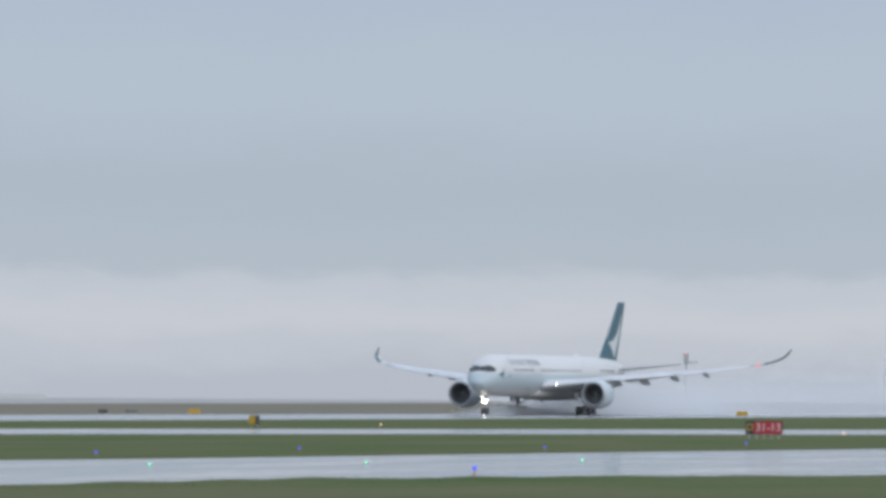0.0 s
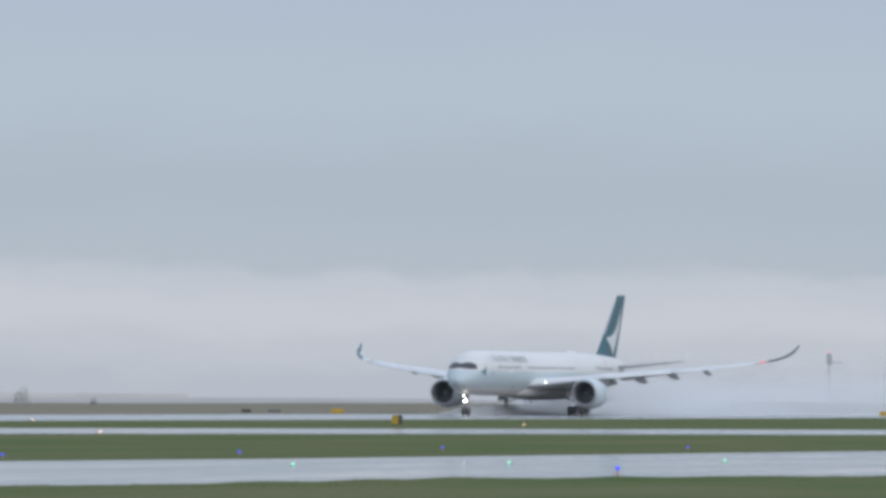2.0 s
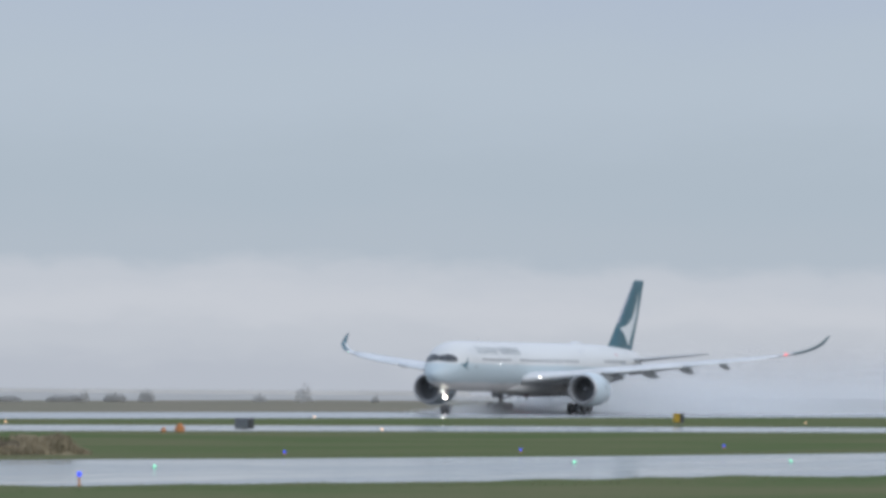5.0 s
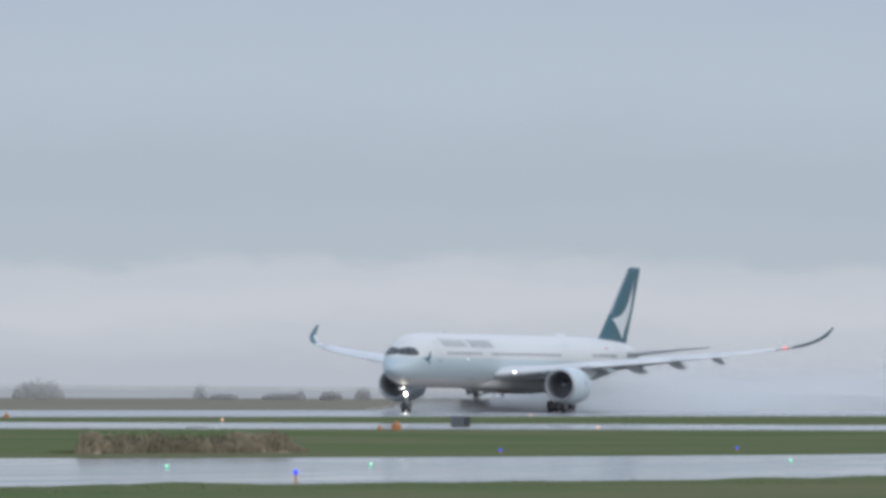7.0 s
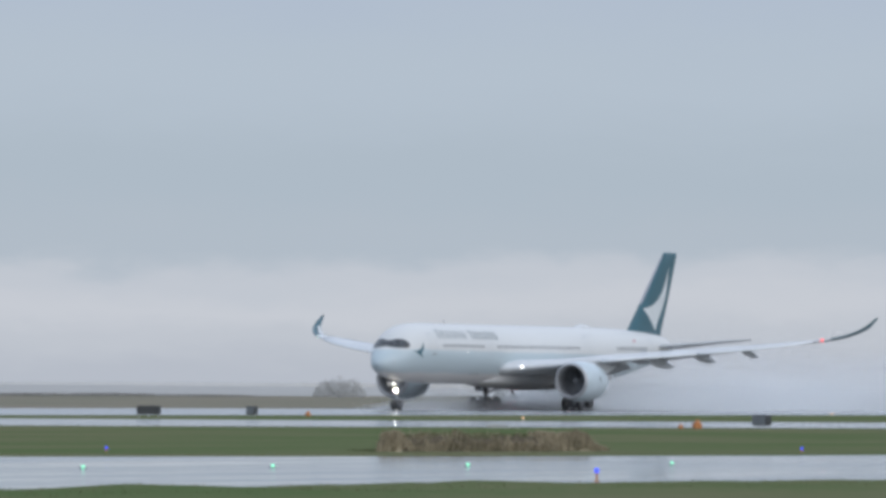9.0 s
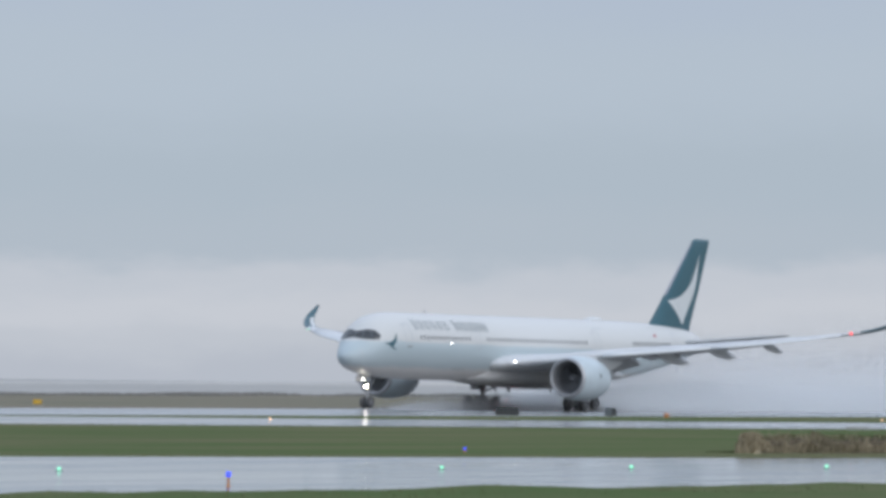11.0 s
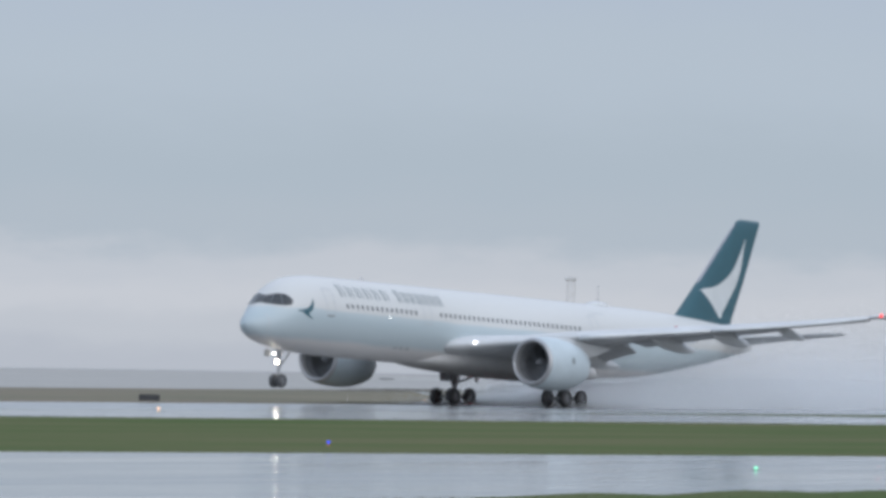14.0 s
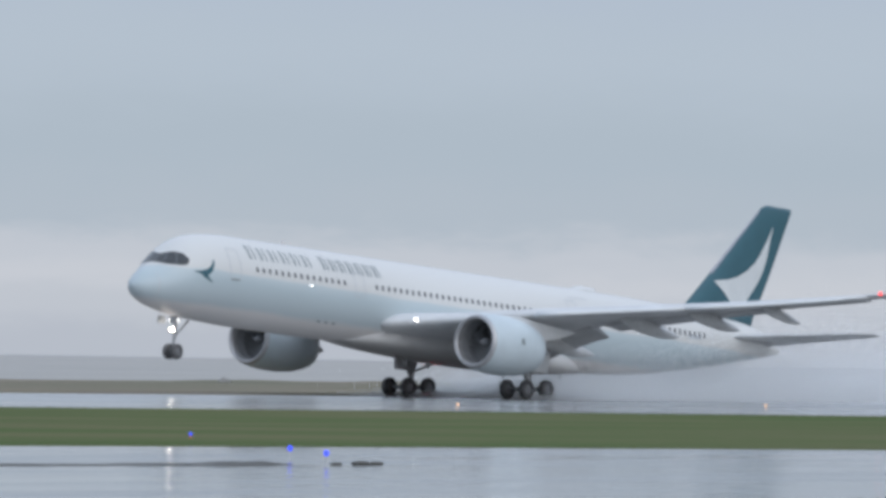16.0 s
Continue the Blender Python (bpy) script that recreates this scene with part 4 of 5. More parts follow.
def dry_mound():
    """A low bank of dead tufted grass between the taxiways."""
    a, b = Vector((268.1, 134.4, 0)), Vector((285.0, 131.4, 0))
    ax = (b - a).normalized()
    cr = Vector((-ax.y, ax.x, 0))
    vs, fs, spots = [], [], []
    rnd = random.Random(7)

    def height(f, o):
        """A steep front towards the taxiway, a flat top, a long back slope."""
        env = max(0.0, min(1, (f - 0.08 * (o + 1.75)) / 0.025, (1 - f) / 0.06))
        front = min(1.0, max(0.0, (o + 1.75 + 0.25 * noise.noise((f * 14, 2, 0))) / 0.55))
        back = min(1.0, max(0.0, (1.9 - o) / 1.2))
        return env * (0.78 + 0.16 * noise.noise((f * 9, o, 0)) + 0.09 * noise.noise((f * 30, o * 3, 4))) * front * back

    n, k = 90, 16
    for i in range(n + 1):
        for j in range(k + 1):
            f, o = i / n, -1.9 + 3.8 * j / k
            p = a + ax * (17.0 * f) + cr * o
            vs.append((p.x, p.y, height(f, o) * 0.86 - 0.06))
    for i in range(n):
        for j in range(k):
            c = i * (k + 1) + j
            fs.append((c, c + 1, c + k + 2, c + k + 1))
    root = tagged(piece("grass_mound", vs, fs, M_MOUND, smooth=True), "low bank with a dark cut face and tufts of dead grass", "grass mound")
    root.data.materials.append(M_CUT)
    root.data.materials.append(M_GRASS)
    for i, p in enumerate(root.data.polygons):
        f, j = (i // k + 0.5) / n, i % k
        p.material_index = 1 if j < 5 and 0.10 < f < 0.80 else 2 if j >= 5 else 0
    while len(spots) < 4600:
        f, o = rnd.random(), rnd.uniform(-1.8, -0.6)
        thick = 0.95 if f < 0.16 or f > 0.72 else 0.7 if o < -1.45 else 0.03 + 0.5 * max(0.0, noise.noise((f * 11, 8, 0)))
        if rnd.random() > thick or f < 0.08 * (o + 1.75):
            continue
        p = a + ax * (17.0 * f) + cr * o
        spots.append((p.x, p.y, height(f, o) * 0.8 - 0.02, 1.0))
    fringe = []
    for _ in range(2600):
        f, o = rnd.uniform(0.05, 0.95), rnd.uniform(-1.3, 0.6)
        p = a + ax * (17.0 * f) + cr * o
        fringe.append((p.x, p.y, height(f, o) * 0.8 - 0.02, 1.0))
    m = blades("dead_grass", spots, "dead tan grass blades", 0.10, 0.30, 9, M_MOUND)
    g = blades("turf", fringe, "green and tan grass on the bank's top", 0.05, 0.16, 12, M_BLADE)
    for o in (m, g):
        o.parent = root
        del o["category"], o["kind"]
    blades("weed_tuft", [(415 + rnd.gauss(0, 0.5), 197 + rnd.gauss(0, 0.5), 0, 1) for _ in range(110)], "small grey tuft of weeds at the pavement edge", 0.1, 0.32, 10, M_LEAF)


dry_mound()


# ---- airfield lights ----
def stand(x, y, turn=0.0, z=0.0):
    """A pose on the ground whose -y side faces the viewing place, turned further by some degrees."""
    return Matrix.Translation((x, y, z)) @ Matrix.Rotation(math.atan2(y, x) - math.pi / 2 + radians(turn), 4, "Z")


def edge_light(material, label, r=0.075, h=0.34, stem=M_ORANGE, look_of_stem="orange stem"):
    root = tagged(new("airfield_light"), label, "airfield light", "airfield lights")
    bm = bmesh.new()
    rod(bm, (0, 0, 0), (0, 0, h - 0.05), 0.034, 0.03, 10)
    rod(bm, (0, 0, 0), (0, 0, 0.03), 0.07, 0.065, 14)
    part("stem", bm, stem, root, look_of_stem)
    bm = bmesh.new()
    bmesh.ops.create_uvsphere(bm, u_segments=14, v_segments=8, radius=r)
    bmesh.ops.scale(bm, vec=(1, 1, 1.15), verts=bm.verts)
    bmesh.ops.translate(bm, vec=(0, 0, h), verts=bm.verts)
    part("lens", bm, material, root, "glowing glass lens", True)
    return root


def spread(root, places):
    root.matrix_basis = Matrix.Translation((*places[0], 0.0))
    for p in places[1:]:
        copy_thing(root, Matrix.Translation((*p, 0.0)))


spread(edge_light(M_BLUE, "blue taxiway edge light on a short orange stem", 0.075, 0.34), [(243.79, 79.5), (194.84, 89.2), (165.19, 96.9)])
spread(edge_light(M_BLUE, "blue taxiway edge light on a pale grey stem", 0.075, 0.34, M_TWGREY, "pale grey stem"), [(151.5, 128.5), (145.68, 122.3)])
spread(edge_light(M_BLUE, "low blue taxiway edge light in the grass", 0.058, 0.14), [(316.49, 122.0), (351.51, 124.2), (370.99, 117.0), (414.36, 118.0), (291.44, 123.5), (254.41, 138.2), (218.94, 154.2), (185.71, 162.0)])
spread(edge_light(M_AMBER, "small amber runway edge light on a short stem", 0.07, 0.16, M_GREYB, "grey stem"), [(619.38, 211), (532.85, 144), (458.5, 187), (501.76, 236), (639.8, 268), (407.63, 236), (323.87, 262), (361.96, 268), (498.11, 341)])


def flush_light():
    root = tagged(new("flush_light"), "green light set flush in the taxiway centreline", "airfield light", "centreline lights")
    bm = bmesh.new()
    rod(bm, (0, 0, 0), (0, 0, 0.03), 0.15, 0.13, 16)
    part("housing", bm, M_GREYB, root, "grey metal ring")
    bm = bmesh.new()
    bmesh.ops.create_uvsphere(bm, u_segments=12, v_segments=6, radius=0.065)
    bmesh.ops.translate(bm, vec=(0, 0, 0.06), verts=bm.verts)
    part("lens", bm, M_GREEN, root, "glowing green lens", True)
    return root


fl = flush_light()
spots = [(303.56, 94), (285.79, 98), (270.61, 102), (238.07, 106), (224.51, 107.7), (214.0, 109.9), (204.62, 112), (185.87, 115)]
fl.matrix_basis = Matrix.Translation((*spots[0], 0.012))
for p in spots[1:]:
    copy_thing(fl, Matrix.Translation((*p, 0.012)))


# ---- signs and boxes ----
def board(name, w, h, d, legs, lift, front, label, cat, m, side=None, group=""):
    """A sign cabinet on short legs."""
    root = tagged(new(name), label, cat, group)
    bm = bmesh.new()
    box(bm, (0, 0, lift + h / 2), (w, d, h), min(0.04, d * 0.2))
    part("cabinet", bm, side or front, root)
    bm = bmesh.new()
    box(bm, (0, -d / 2 - 0.008, lift + h / 2), (w * 0.95, 0.02, h * 0.9), 0.005)
    part("face", bm, front, root)
    for i in range(legs):
        x = (i / (legs - 1) - 0.5) * w * 0.8
        bm = bmesh.new()
        rod(bm, (x, 0, 0), (x, 0, lift + 0.02), 0.03, 0.03, 8)
        rod(bm, (x, 0, 0), (x, 0, 0.02), 0.08, 0.08, 8)
        part("leg", bm, M_TWGREY, root, "steel leg")
    root.matrix_basis = m
    return root


def lettering(text, size, material, parent, at, name="lettering", label=""):
    cu = bpy.data.curves.new(name, "FONT")
    cu.body, cu.size, cu.extrude, cu.align_x, cu.align_y = text, size, 0.006, "CENTER", "CENTER"
    tmp = new("tmp", cu)
    dg = bpy.context.evaluated_depsgraph_get()
    me = bpy.data.meshes.new_from_object(tmp.evaluated_get(dg))
    bpy.data.objects.remove(tmp)
    me.materials.clear()
    me.materials.append(material)
    o = new(name, me)
    o.parent = parent
    o.matrix_basis = Matrix.Translation(at) @ Matrix.Rotation(math.pi / 2, 4, "X")
    return tagged(o, label)


hold = board("runway_sign", 2.62, 0.95, 0.22, 5, 0.28, M_REDS, "red runway holding sign with white numbers and black end", "sign", stand(486.61, 137.3, 6), M_BLACK)
bm = bmesh.new()
box(bm, (-1.0, -0.13, 0.755), (0.52, 0.03, 0.86), 0.005)
part("black_panel", bm, M_BLACK, hold, "black end panel")
lettering("31-13", 0.78, M_MARK, hold, (0.29, -0.135, 0.755), "lettering", "white numbers")
lettering("D", 0.72, M_YELLOW, hold, (-1.0, -0.155, 0.755), "lettering", "yellow letter")

board("yellow_sign", 0.76, 0.85, 0.62, 2, 0.15, M_YELLOW, "yellow sign box with dark side on short legs", "sign", stand(600.08, 216.3, -38), M_BLACK)
board("yellow_sign", 1.65, 0.6, 0.2, 3, 0.12, M_YELLOW, "low yellow guidance sign beside the runway", "sign", stand(927.25, 343), M_YELLOW, "yellow guidance signs")
board("yellow_sign", 1.6, 0.62, 0.2, 3, 0.30, M_YELLOW, "low yellow guidance sign beside the runway", "sign", stand(931.76, 266), M_YELLOW, "yellow guidance signs")
board("yellow_sign", 0.85, 0.45, 0.2, 2, 0.08, M_YELLOW, "small yellow sign in the grass behind the runway", "sign", stand(571.41, 356), M_YELLOW)
board("grey_cabinet", 1.1, 0.72, 0.75, 4, 0.22, M_GREYB, "grey sheet-metal cabinet with dark side on legs", "cabinet", stand(436.8, 188, -32), M_BLACK)
board("grey_cabinet", 0.75, 0.66, 0.6, 4, 0.15, M_GREYB, "small grey cabinet with dark side on legs", "cabinet", stand(506.46, 262, -35), M_BLACK)
board("black_board", 1.85, 0.68, 0.3, 3, 0.16, M_BLACK, "black back of a runway distance board", "sign", stand(489.09, 262, 4), M_BLACK, "distance boards")
board("black_board", 1.6, 0.52, 0.3, 3, 0.1, M_BLACK, "black back of a runway distance board", "sign", stand(442.6, 328.6, 4), M_BLACK, "distance boards")
board("marker_box", 1.3, 0.42, 0.5, 2, 0.1, M_BLACK, "low dark marker box in the far grass", "marker", stand(939.0, 361), M_BLACK, "marker boxes")
board("marker_box", 1.9, 0.30, 0.5, 2, 0.1, M_GREYB, "low dark marker box in the far grass", "marker", stand(968.55, 368), M_GREYB, "marker boxes")


def pit_lid(x, y, s, label):
    root = tagged(new("light_box"), label, "light box", "orange light boxes")
    bm = bmesh.new()
    box(bm, (0, 0, 0.16 * s), (0.42 * s, 0.42 * s, 0.32 * s), 0.05)
    part("body", bm, M_ORANGE, root)
    bm = bmesh.new()
    rod(bm, (0, 0, 0.31 * s), (0, 0, 0.47 * s), 0.14 * s, 0.09 * s, 12)
    part("dome", bm, M_ORANGE, root)
    root.matrix_basis = stand(x, y, 20)
    return root


pit_lid(430.77, 190, 1.25, "orange light box on the pavement edge")
pit_lid(429.02, 190.4, 0.7, "small orange light box on the pavement edge")
pit_lid(518.24, 263, 0.9, "orange light box beside the runway")


# ---- antenna site behind the runway ----
def lattice(bm_by, w, z0, z1, rail, bands, turn=0):
    """A four-legged lattice shaft, its bands dealt out to two meshes."""
    n = max(1, round((z1 - z0) / bands))
    for i in range(n):
        a, b = z0 + (z1 - z0) * i / n, z0 + (z1 - z0) * (i + 1) / n
        bm = bm_by[i % 2]
        c = [(-w / 2, -w / 2), (w / 2, -w / 2), (w / 2, w / 2), (-w / 2, w / 2)]
        for k in range(4):
            p, q = c[k], c[(k + 1) % 4]
            rod(bm, (*p, a), (*p, b), rail, rail, 6)
            rod(bm, (*p, a), (*q, (a + b) / 2), rail * 0.6, rail * 0.6, 5)
            rod(bm, (*q, (a + b) / 2), (*p, b), rail * 0.6, rail * 0.6, 5)
            rod(bm, (*p, b), (*q, b), rail * 0.7, rail * 0.7, 5)


def obstruction_lamp(parent, at):
    bm = bmesh.new()
    bmesh.ops.create_uvsphere(bm, u_segments=12, v_segments=8, radius=0.11)
    bmesh.ops.translate(bm, vec=at, verts=bm.verts)
    part("warning_lamp", bm, M_RED, parent, "glowing red warning lamp", True)


def tower(x, y, extra):
    root = tagged(new("antenna_tower"), "red and white lattice tower with railed platform and whip antennas", "tower", "antenna towers")
    red, white = bmesh.new(), bmesh.new()
    lattice((red, white), 1.2, 0.0, 6.0, 0.05, 1.2)
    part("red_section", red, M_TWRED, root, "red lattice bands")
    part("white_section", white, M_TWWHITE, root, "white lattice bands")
    bm = bmesh.new()
    box(bm, (0, 0, 6.0), (2.75, 2.0, 0.10), 0.02)
    part("platform", bm, M_TWGREY, root, "grey steel platform")
    bm = bmesh.new()
    for z in (6.55, 7.05):
        for s in (-1, 1):
            rod(bm, (-1.35, s * 0.98, z), (1.35, s * 0.98, z), 0.04, 0.04, 6)
            rod(bm, (s * 1.35, -0.98, z), (s * 1.35, 0.98, z), 0.04, 0.04, 6)
    for px in np.linspace(-1.35, 1.35, 6):
        for s in (-1, 1):
            rod(bm, (px, s * 0.98, 6), (px, s * 0.98, 7.05), 0.03, 0.03, 6)
    part("railing", bm, M_TWGREY, root, "steel railing")
    bm = bmesh.new()
    box(bm, (0, 0, 6.5), (0.8, 0.8, 0.7), 0.04)
    part("equipment_box", bm, M_TWWHITE if extra else M_TWRED, root)
    for px, h in ((-1.3, 9.6), (1.25, 9.4 if not extra else 11.3), (0.5, 8.6), (-0.6, 8.4)):
        bm = bmesh.new()
        rod(bm, (px, 0.3, 6), (px, 0.3, h), 0.06 if h > 9.5 else 0.04, 0.02, 6)
        if h > 11:
            for z in np.linspace(7.5, 11.2, 7):
                box(bm, (px, 0.3, z), (0.26, 0.26, 0.06), 0)
        part("whip_antenna", bm, M_TWGREY, root, "thin whip antenna")
    if not extra:
        bm = bmesh.new()
        box(bm, (0.75, 0, 3.5), (2.0, 0.9, 0.08), 0.01)
        for px in (-0.2, 0.6, 1.7):
            rod(bm, (px, -0.4, 3.5), (px, -0.4, 4.2), 0.03, 0.03, 6)
        rod(bm, (-0.2, -0.4, 4.2), (1.7, -0.4, 4.2), 0.03, 0.03, 6)
        part("side_landing", bm, M_TWGREY, root, "small side landing")
    obstruction_lamp(root, (0, 0, 7.35))
    root.matrix_basis = stand(x, y) @ Matrix.Scale(0.92, 4)


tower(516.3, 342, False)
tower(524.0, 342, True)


def cross_mast():
    root = tagged(new("antenna_mast"), "slim pale lattice mast with crossarms and red lamp", "mast")
    red, white = bmesh.new(), bmesh.new()
    lattice((white, red), 0.5, 0.0, 8.0, 0.035, 1.6)
    part("red_section", red, M_TWGREY, root)
    part("white_section", white, M_TWWHITE, root)
    bm = bmesh.new()
    for z in (7.5, 8.3):
        rod(bm, (-1.75, 0, z), (1.75, 0, z), 0.06, 0.06, 6)
    for px in (-1.6, -0.8, 0.8, 1.6):
        rod(bm, (px, 0, 7.2), (px, 0, 9.3), 0.035, 0.02, 6)
    part("crossarm", bm, M_TWGREY, root, "grey crossarm with rods")
    bm = bmesh.new()
    box(bm, (0, 0, 7.95), (0.5, 0.5, 0.9), 0.04)
    part("equipment_box", bm, M_GREYB, root)
    obstruction_lamp(root, (0, 0, 8.9))
    root.matrix_basis = stand(529.4, 348) @ Matrix.Scale(0.92, 4)


cross_mast()


def tall_mast(x, y, w, h):
    root = tagged(new("lattice_mast"), "tall slim lattice mast behind the towers, paled for mist", "mast", "lattice masts")
    shaft = bmesh.new()
    lattice((shaft, shaft), w, 0.0, h, 0.04, 1.3)
    # all parts drawn white, in place of mist before the mast
    part("lattice_shaft", shaft, M_TWWHITE, root)
    bm = bmesh.new()
    box(bm, (0, 0, h + 0.1), (w * 1.5, w * 1.5, 0.3), 0.03)
    part("head", bm, M_TWWHITE, root)
    root.matrix_basis = stand(x, y) @ Matrix.Scale(0.93, 4)


tall_mast(546.2, 358, 0.75, 12.0)


def far_mast():
    root = tagged(new("far_mast"), "distant mast paled for mist, with a small platform and red lamp", "mast")
    # pole and head take light colours to look faded by mist
    bm = bmesh.new()
    rod(bm, (0, 0, 0), (0, 0, 9.8), 0.22, 0.16, 10)
    part("pole", bm, M_TWWHITE, root, "round pole paled for mist")
    bm = bmesh.new()
    box(bm, (0, 0, 9.9), (0.9, 0.9, 2.0), 0.1)
    part("head", bm, M_TWGREY, root, "grey box head")
    bm = bmesh.new()
    box(bm, (1.0, 0, 9.2), (2.6, 0.9, 0.28), 0.04)
    part("platform", bm, M_TWGREY, root, "side platform")
    obstruction_lamp(root, (0, 0, 11.1))
    root.matrix_basis = stand(1292.8, 380)


far_mast()


def checker_hut():
    root = tagged(new("equipment_hut"), "low equipment hut painted in red and white checks", "hut")
    w, h, d = 7.05, 1.85, 2.6
    bm = bmesh.new()
    box(bm, (0, 0, h / 2), (w - 0.06, d, h - 0.04), 0.03)
    part("wall", bm, M_TWWHITE, root, "white hut wall")
    bm = bmesh.new()
    box(bm, (0, 0, h + 0.05), (w + 0.15, d + 0.3, 0.12), 0.03)
    part("roof", bm, M_TWGREY, root, "flat grey roof")
    n = 15
    sx, sz = w / n, h / 4
    pr = mesh_of("panel", *panel_box(sx - 0.03, 0.03, sz - 0.03), M_CHECK)
    pw = mesh_of("panel", *panel_box(sx - 0.03, 0.03, sz - 0.03), M_TWWHITE)
    for i in range(n):
        for k in range(4):
            o = new("panel", pr if (i + k) % 2 else pw)
            o.parent = root
            o.matrix_basis = Matrix.Translation((-w / 2 + sx * (i + 0.5), -d / 2 - 0.012, sz * (k + 0.5)))
    bm = bmesh.new()
    box(bm, (2.45, -d / 2 - 0.18, 0.95), (2.0, 0.3, 0.95), 0.06)
    part("red_crate", bm, M_CHECK, root, "dull red box on the hut front")
    root.matrix_basis = stand(507.3, 329.8)


def panel_box(w, d, h):
    x, y, z = w / 2, d / 2, h / 2
    v = [(-x, -y, -z), (x, -y, -z), (x, y, -z), (-x, y, -z), (-x, -y, z), (x, -y, z), (x, y, z), (-x, y, z)]
    return v, [(0, 1, 5, 4), (1, 2, 6, 5), (2, 3, 7, 6), (3, 0, 4, 7), (4, 5, 6, 7), (3, 2, 1, 0)]


checker_hut()
board("dark_crate", 1.7, 0.5, 0.8, 2, 0.04, M_BLACK, "dark low box at the foot of the tower", "crate", stand(496.3, 329), M_BLACK)
# paved tracks that cross the far grass
for name, a, b, w in (("track", (495, 331.5), (734, 504), 1.1),):
    v = Vector((b[0] - a[0], b[1] - a[1], 0)).normalized()
    c = Vector((-v.y, v.x, 0)) * w / 2
    vs = []
    for i in range(13):
        p = Vector((*a, 0)).lerp(Vector((*b, 0)), i / 12) + c * 0.2 * math.sin(i * 0.5)
        vs += [(p.x - c.x, p.y - c.y, 0.01), (p.x + c.x, p.y + c.y, 0.01)]
    tagged(piece(name, vs, [(2 * i, 2 * i + 1, 2 * i + 3, 2 * i + 2) for i in range(12)], M_ASPHALT), "pale wet service track across the far grass", "track", kind="structure")


# ---- shore scrub ----
def bush(x, y, w, h, seed, bare=False):
    root = tagged(new("bush"), "bare grey-brown bush on the misty shore" if bare else "round dense grey-brown bush on the misty shore", "bush", "shore bushes")
    rnd = random.Random(seed)
    bm = bmesh.new()
    for i in range(9):
        a = rnd.uniform(0, 6.28)
        rod(bm, (rnd.uniform(-0.1, 0.1) * w, 0, 0), (0.36 * w * math.cos(a), 0.36 * w * math.sin(a), h * rnd.uniform(0.5, 0.95)), 0.06, 0.02, 5)
    part("trunk", bm, M_LEAF, root, "thin branching stems")
    vs, fs = [], []
    # crowns kept thin so the sky shows through them like mist
    count = 800 if bare else 4600
    for i in range(count):
        a, q = rnd.uniform(0, 6.28), math.sqrt(rnd.random())
        x_, y_ = q * w / 2 * math.cos(a), q * w / 2 * math.sin(a)
        top = h * math.sqrt(max(0.0, 1 - q * q)) ** (0.7 if not bare else 1.3) * (0.82 + 0.55 * noise.noise((x_ * 1.1 + seed, y_ * 1.1, seed)))
        p = Vector((x_, y_, max(0.03, top * (1 - (rnd.random() ** 1.6) * 0.95))))
        s = rnd.uniform(0.07, 0.2) * (0.6 + 0.1 * h)
        u = Vector((rnd.gauss(0, 1), rnd.gauss(0, 1), rnd.gauss(0, 1))).normalized() * s
        v = Vector((rnd.gauss(0, 1), rnd.gauss(0, 1), rnd.gauss(0, 1))).normalized() * s
        k = len(vs)
        vs += [p - u, p + v * 0.6, p + u, p - v * 0.6]
        fs.append((k, k + 1, k + 2, k + 3))
    part_me = piece("crown", vs, fs, M_LEAF, root, "crown of fine twigs")
    root.matrix_basis = Matrix.Translation((x, y, 0.05))


for i, (x, y, w, h, bare) in enumerate([(1075.7, 540, 9.0, 3.3, False), (1181, 560, 2.8, 2.9, True), (1170, 550, 5.5, 1.1, False), (1225, 560, 2.2, 2.2, True), (1239, 560, 4.5, 1.6, False), (1255, 560, 2.4, 2.8, True),
                                        (1355, 570, 4.0, 4.2, True), (1332, 570, 3.0, 1.9, True), (1418, 580, 1.8, 1.7, True), (1275, 570, 2.6, 2.8, True), (1205, 556, 5.0, 1.2, False), (1222, 561, 5.0, 1.3, False), (526.5, 455, 1.3, 0.5, True), (760, 507, 6.0, 1.2, False)]):
    bush(x, y, w, h, 40 + i, bare)


def scrub(x0, y0, x1, y1, h, seed):
    rnd = random.Random(seed)
    spots = []
    for _ in range(6000):
        f = rnd.random()
        x, y = x0 + (x1 - x0) * f, y0 + (y1 - y0) * f
        s = max(0.15, 0.6 + 0.9 * noise.noise((x * 0.035, seed, 0)))
        spots.append((x + rnd.gauss(0, 2), y + rnd.gauss(0, 3), 0.0, s))
    blades("scrub", spots, "low dark scrub along the shore bank", h * 0.35, h * 0.7, seed, M_SCRUB)


scrub(940, 545, 1075, 556, 1.1, 61)
scrub(690, 495, 780, 512, 0.7, 62)
scrub(800, 515, 930, 538, 1.2, 63)


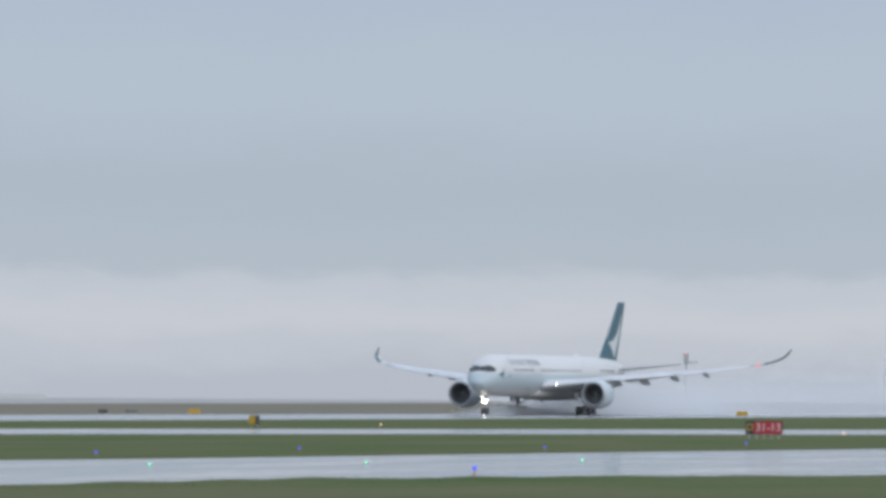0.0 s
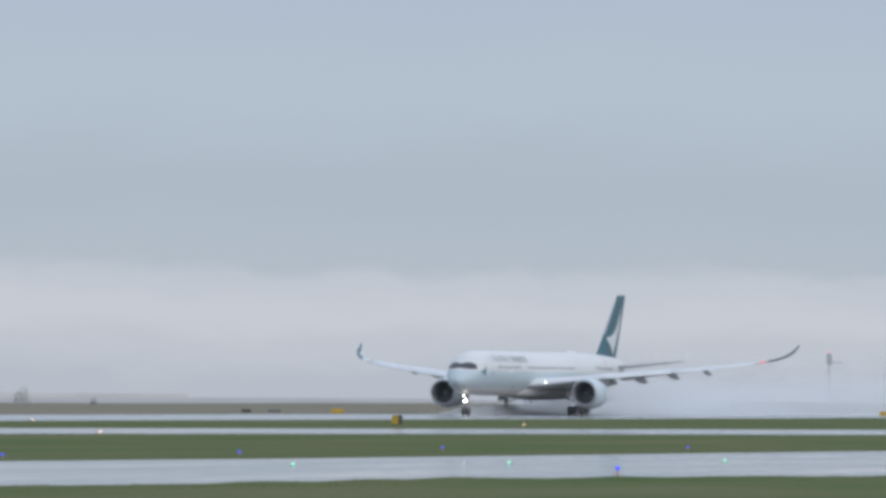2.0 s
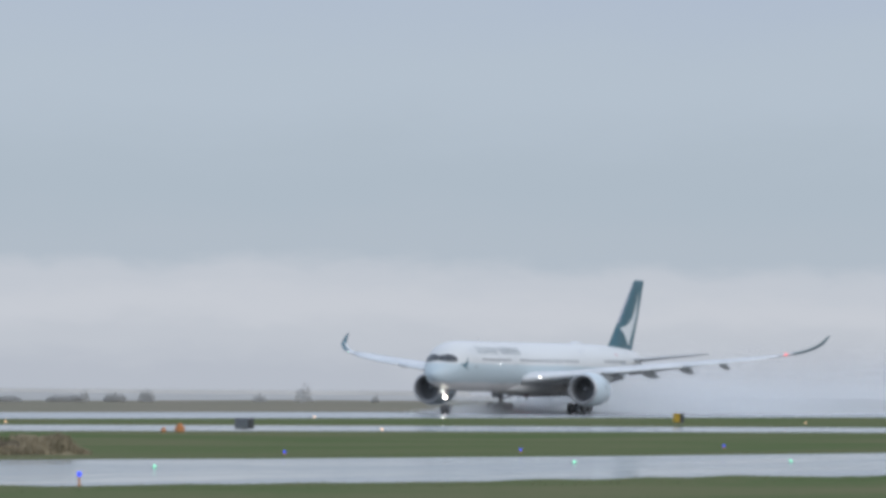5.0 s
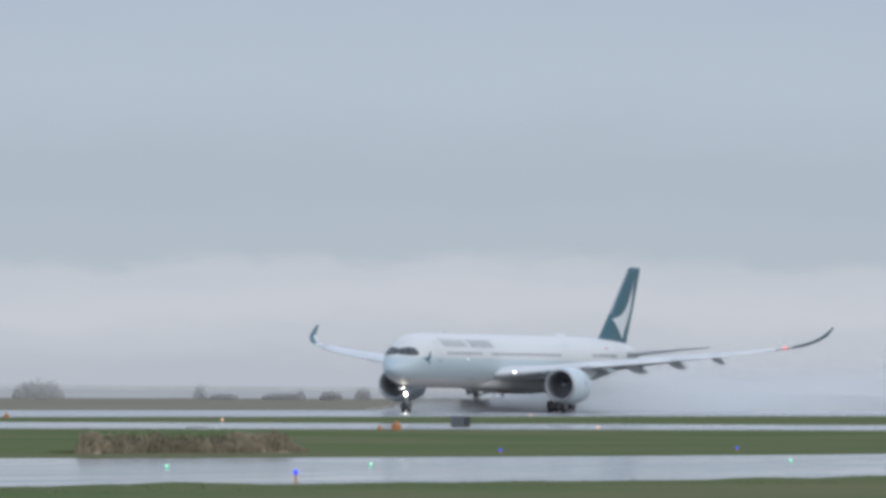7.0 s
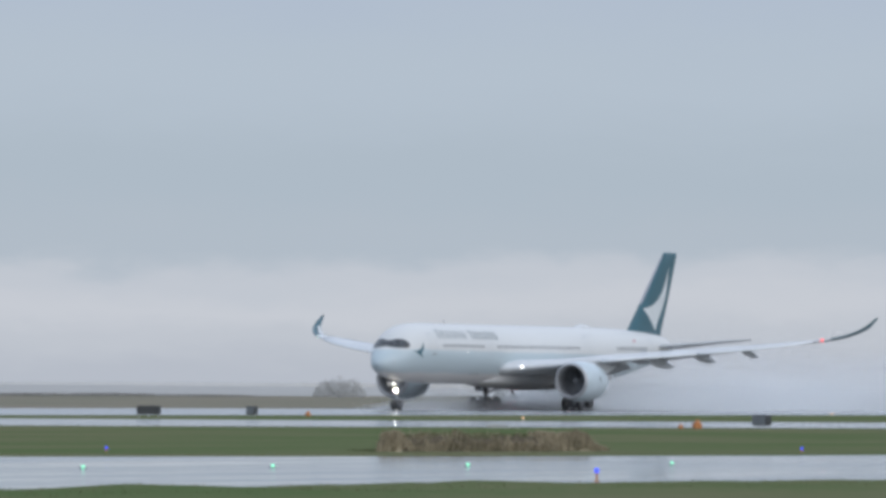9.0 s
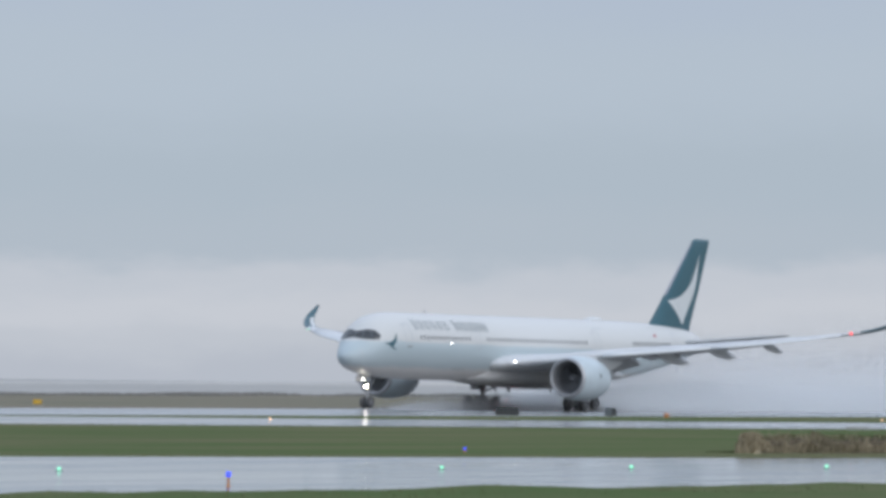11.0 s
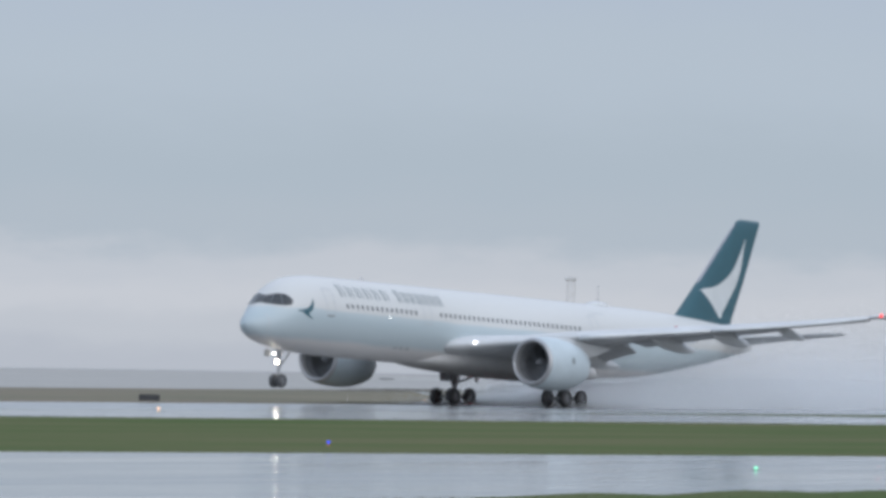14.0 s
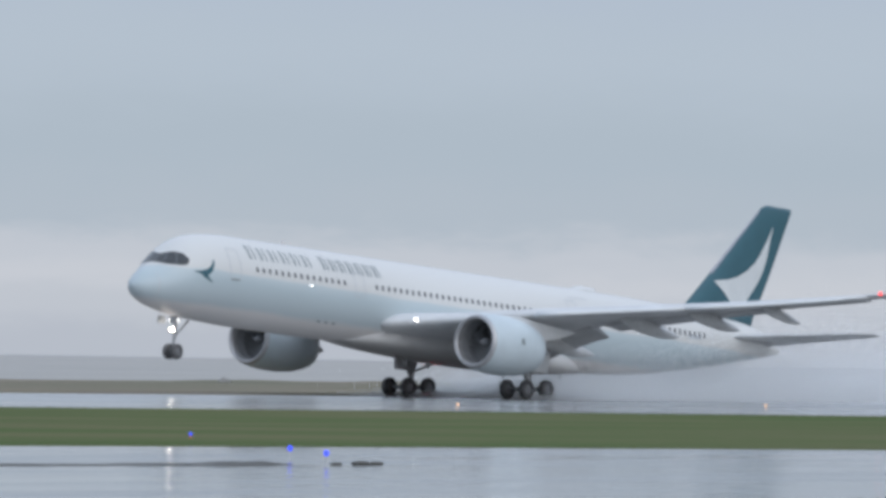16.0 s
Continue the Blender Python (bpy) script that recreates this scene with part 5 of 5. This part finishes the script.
def jetty():
    """A long low rock jetty far out in the mist."""
    line = [(2055, 1423, -0.9), (3285, 1851, 0.3), (3734, 1902, 1.0), (4030, 1590, 1.6)]
    vs, fs = [], []
    n = 120
    for i in range(n + 1):
        f = i / n * (len(line) - 1)
        j = min(int(f), len(line) - 2)
        p = Vector(line[j]).lerp(Vector(line[j + 1]), f - j)
        t = p.z
        vs += [(p.x, p.y - 5, -1.3), (p.x, p.y - 2, t), (p.x, p.y + 2, t), (p.x, p.y + 5, -1.3)]
    for i in range(n):
        for j in range(3):
            fs.append((4 * i + j, 4 * i + 4 + j, 4 * i + 5 + j, 4 * i + 1 + j))
    tagged(piece("jetty", vs, fs, M_ROCK), "long low grey rock jetty in the sea", "jetty", kind="structure")


jetty()


# ---- what moves ----
RUNWAY_LINE = 318.4
# seconds, place along the runway of the main wheels, nose-up angle
RUN = [
    (0.0, 1012.7, 0.00),
    (0.5, 995.2, 0.00),
    (1.0, 977.6, 0.00),
    (1.5, 959.9, 0.00),
    (2.0, 942.2, 0.00),
    (2.5, 924.5, 0.00),
    (3.0, 906.5, 0.00),
    (3.5, 888.3, 0.00),
    (4.0, 869.9, 0.00),
    (6.5, 775.4, 0.00),
    (7.0, 756.3, 0.00),
    (7.5, 737.1, 0.00),
    (8.0, 717.9, 0.00),
    (8.5, 698.5, 0.00),
    (9.0, 678.8, 0.00),
    (9.5, 659.0, 0.00),
    (10.0, 639.0, 0.00),
    (12.5, 538.7, 1.33),
    (13.0, 518.1, 1.67),
    (13.5, 497.5, 1.96),
    (14.0, 476.9, 2.30),
    (14.5, 456.2, 3.00),
    (15.0, 435.4, 3.41),
    (15.5, 414.7, 3.92),
    (16.0, 394.6, 4.37),
]
FLEX = [(0.0, 0.0), (8.0, 0.0), (10.0, 0.1), (12.5, 0.5), (14.0, 0.9), (15.0, 1.3), (16.0, 1.9)]


def motions():
    walk(PLANE, [(t, pose(s, RUNWAY_LINE, 0.018, 0, p, 0)) for t, s, p in RUN])
    for bogie, y in BOGIES:
        walk(bogie, [(t, pose(0.69 * math.sin(-radians(p)), y, 0.69, 0, -p, 0)) for t, s, p in RUN])
    # the wings bend up as they take the load
    for wing, side in WINGS:
        rows = []
        for t, lift in FLEX:
            m = Matrix.Translation((0, side * 3.0, 4.4)) @ Matrix.Rotation(radians(side * lift), 4, "X") @ Matrix.Translation((0, -side * 3.0, -4.4))
            rows.append((t, m))
        walk(wing, rows)
    for lamps, on, off in ((FLASHERS, 13.37, 13.53), (STROBES, 6.36, 6.44)):
        for lamp, x, y, z in lamps:
            turns = [(0.0, 120), (on - 0.06, 120), (on - 0.03, 40), (on, -45), (off, -75), (off + 0.03, -160), (off + 0.06, -240), (16.0, -240)]
            walk(lamp, [(t, pose(x, y, z, 0, 0, r)) for t, r in turns])
    # the nose wheel's spray stays behind once the nose has lifted
    walk(NOSE_SPRAY, [(t, pose(s, RUNWAY_LINE, 0.018)) for t, s, p in RUN if t <= 10.0] + [(t, pose(s, RUNWAY_LINE, 0.018)) for t, s in ((10.5, 620.5), (11.0, 608.0), (11.5, 602.0), (12.0, 600.0), (16.0, 600.0))])
    walk(SPRAY, [(t, pose(s, RUNWAY_LINE, 0.018)) for t, s, p in RUN])


motions()
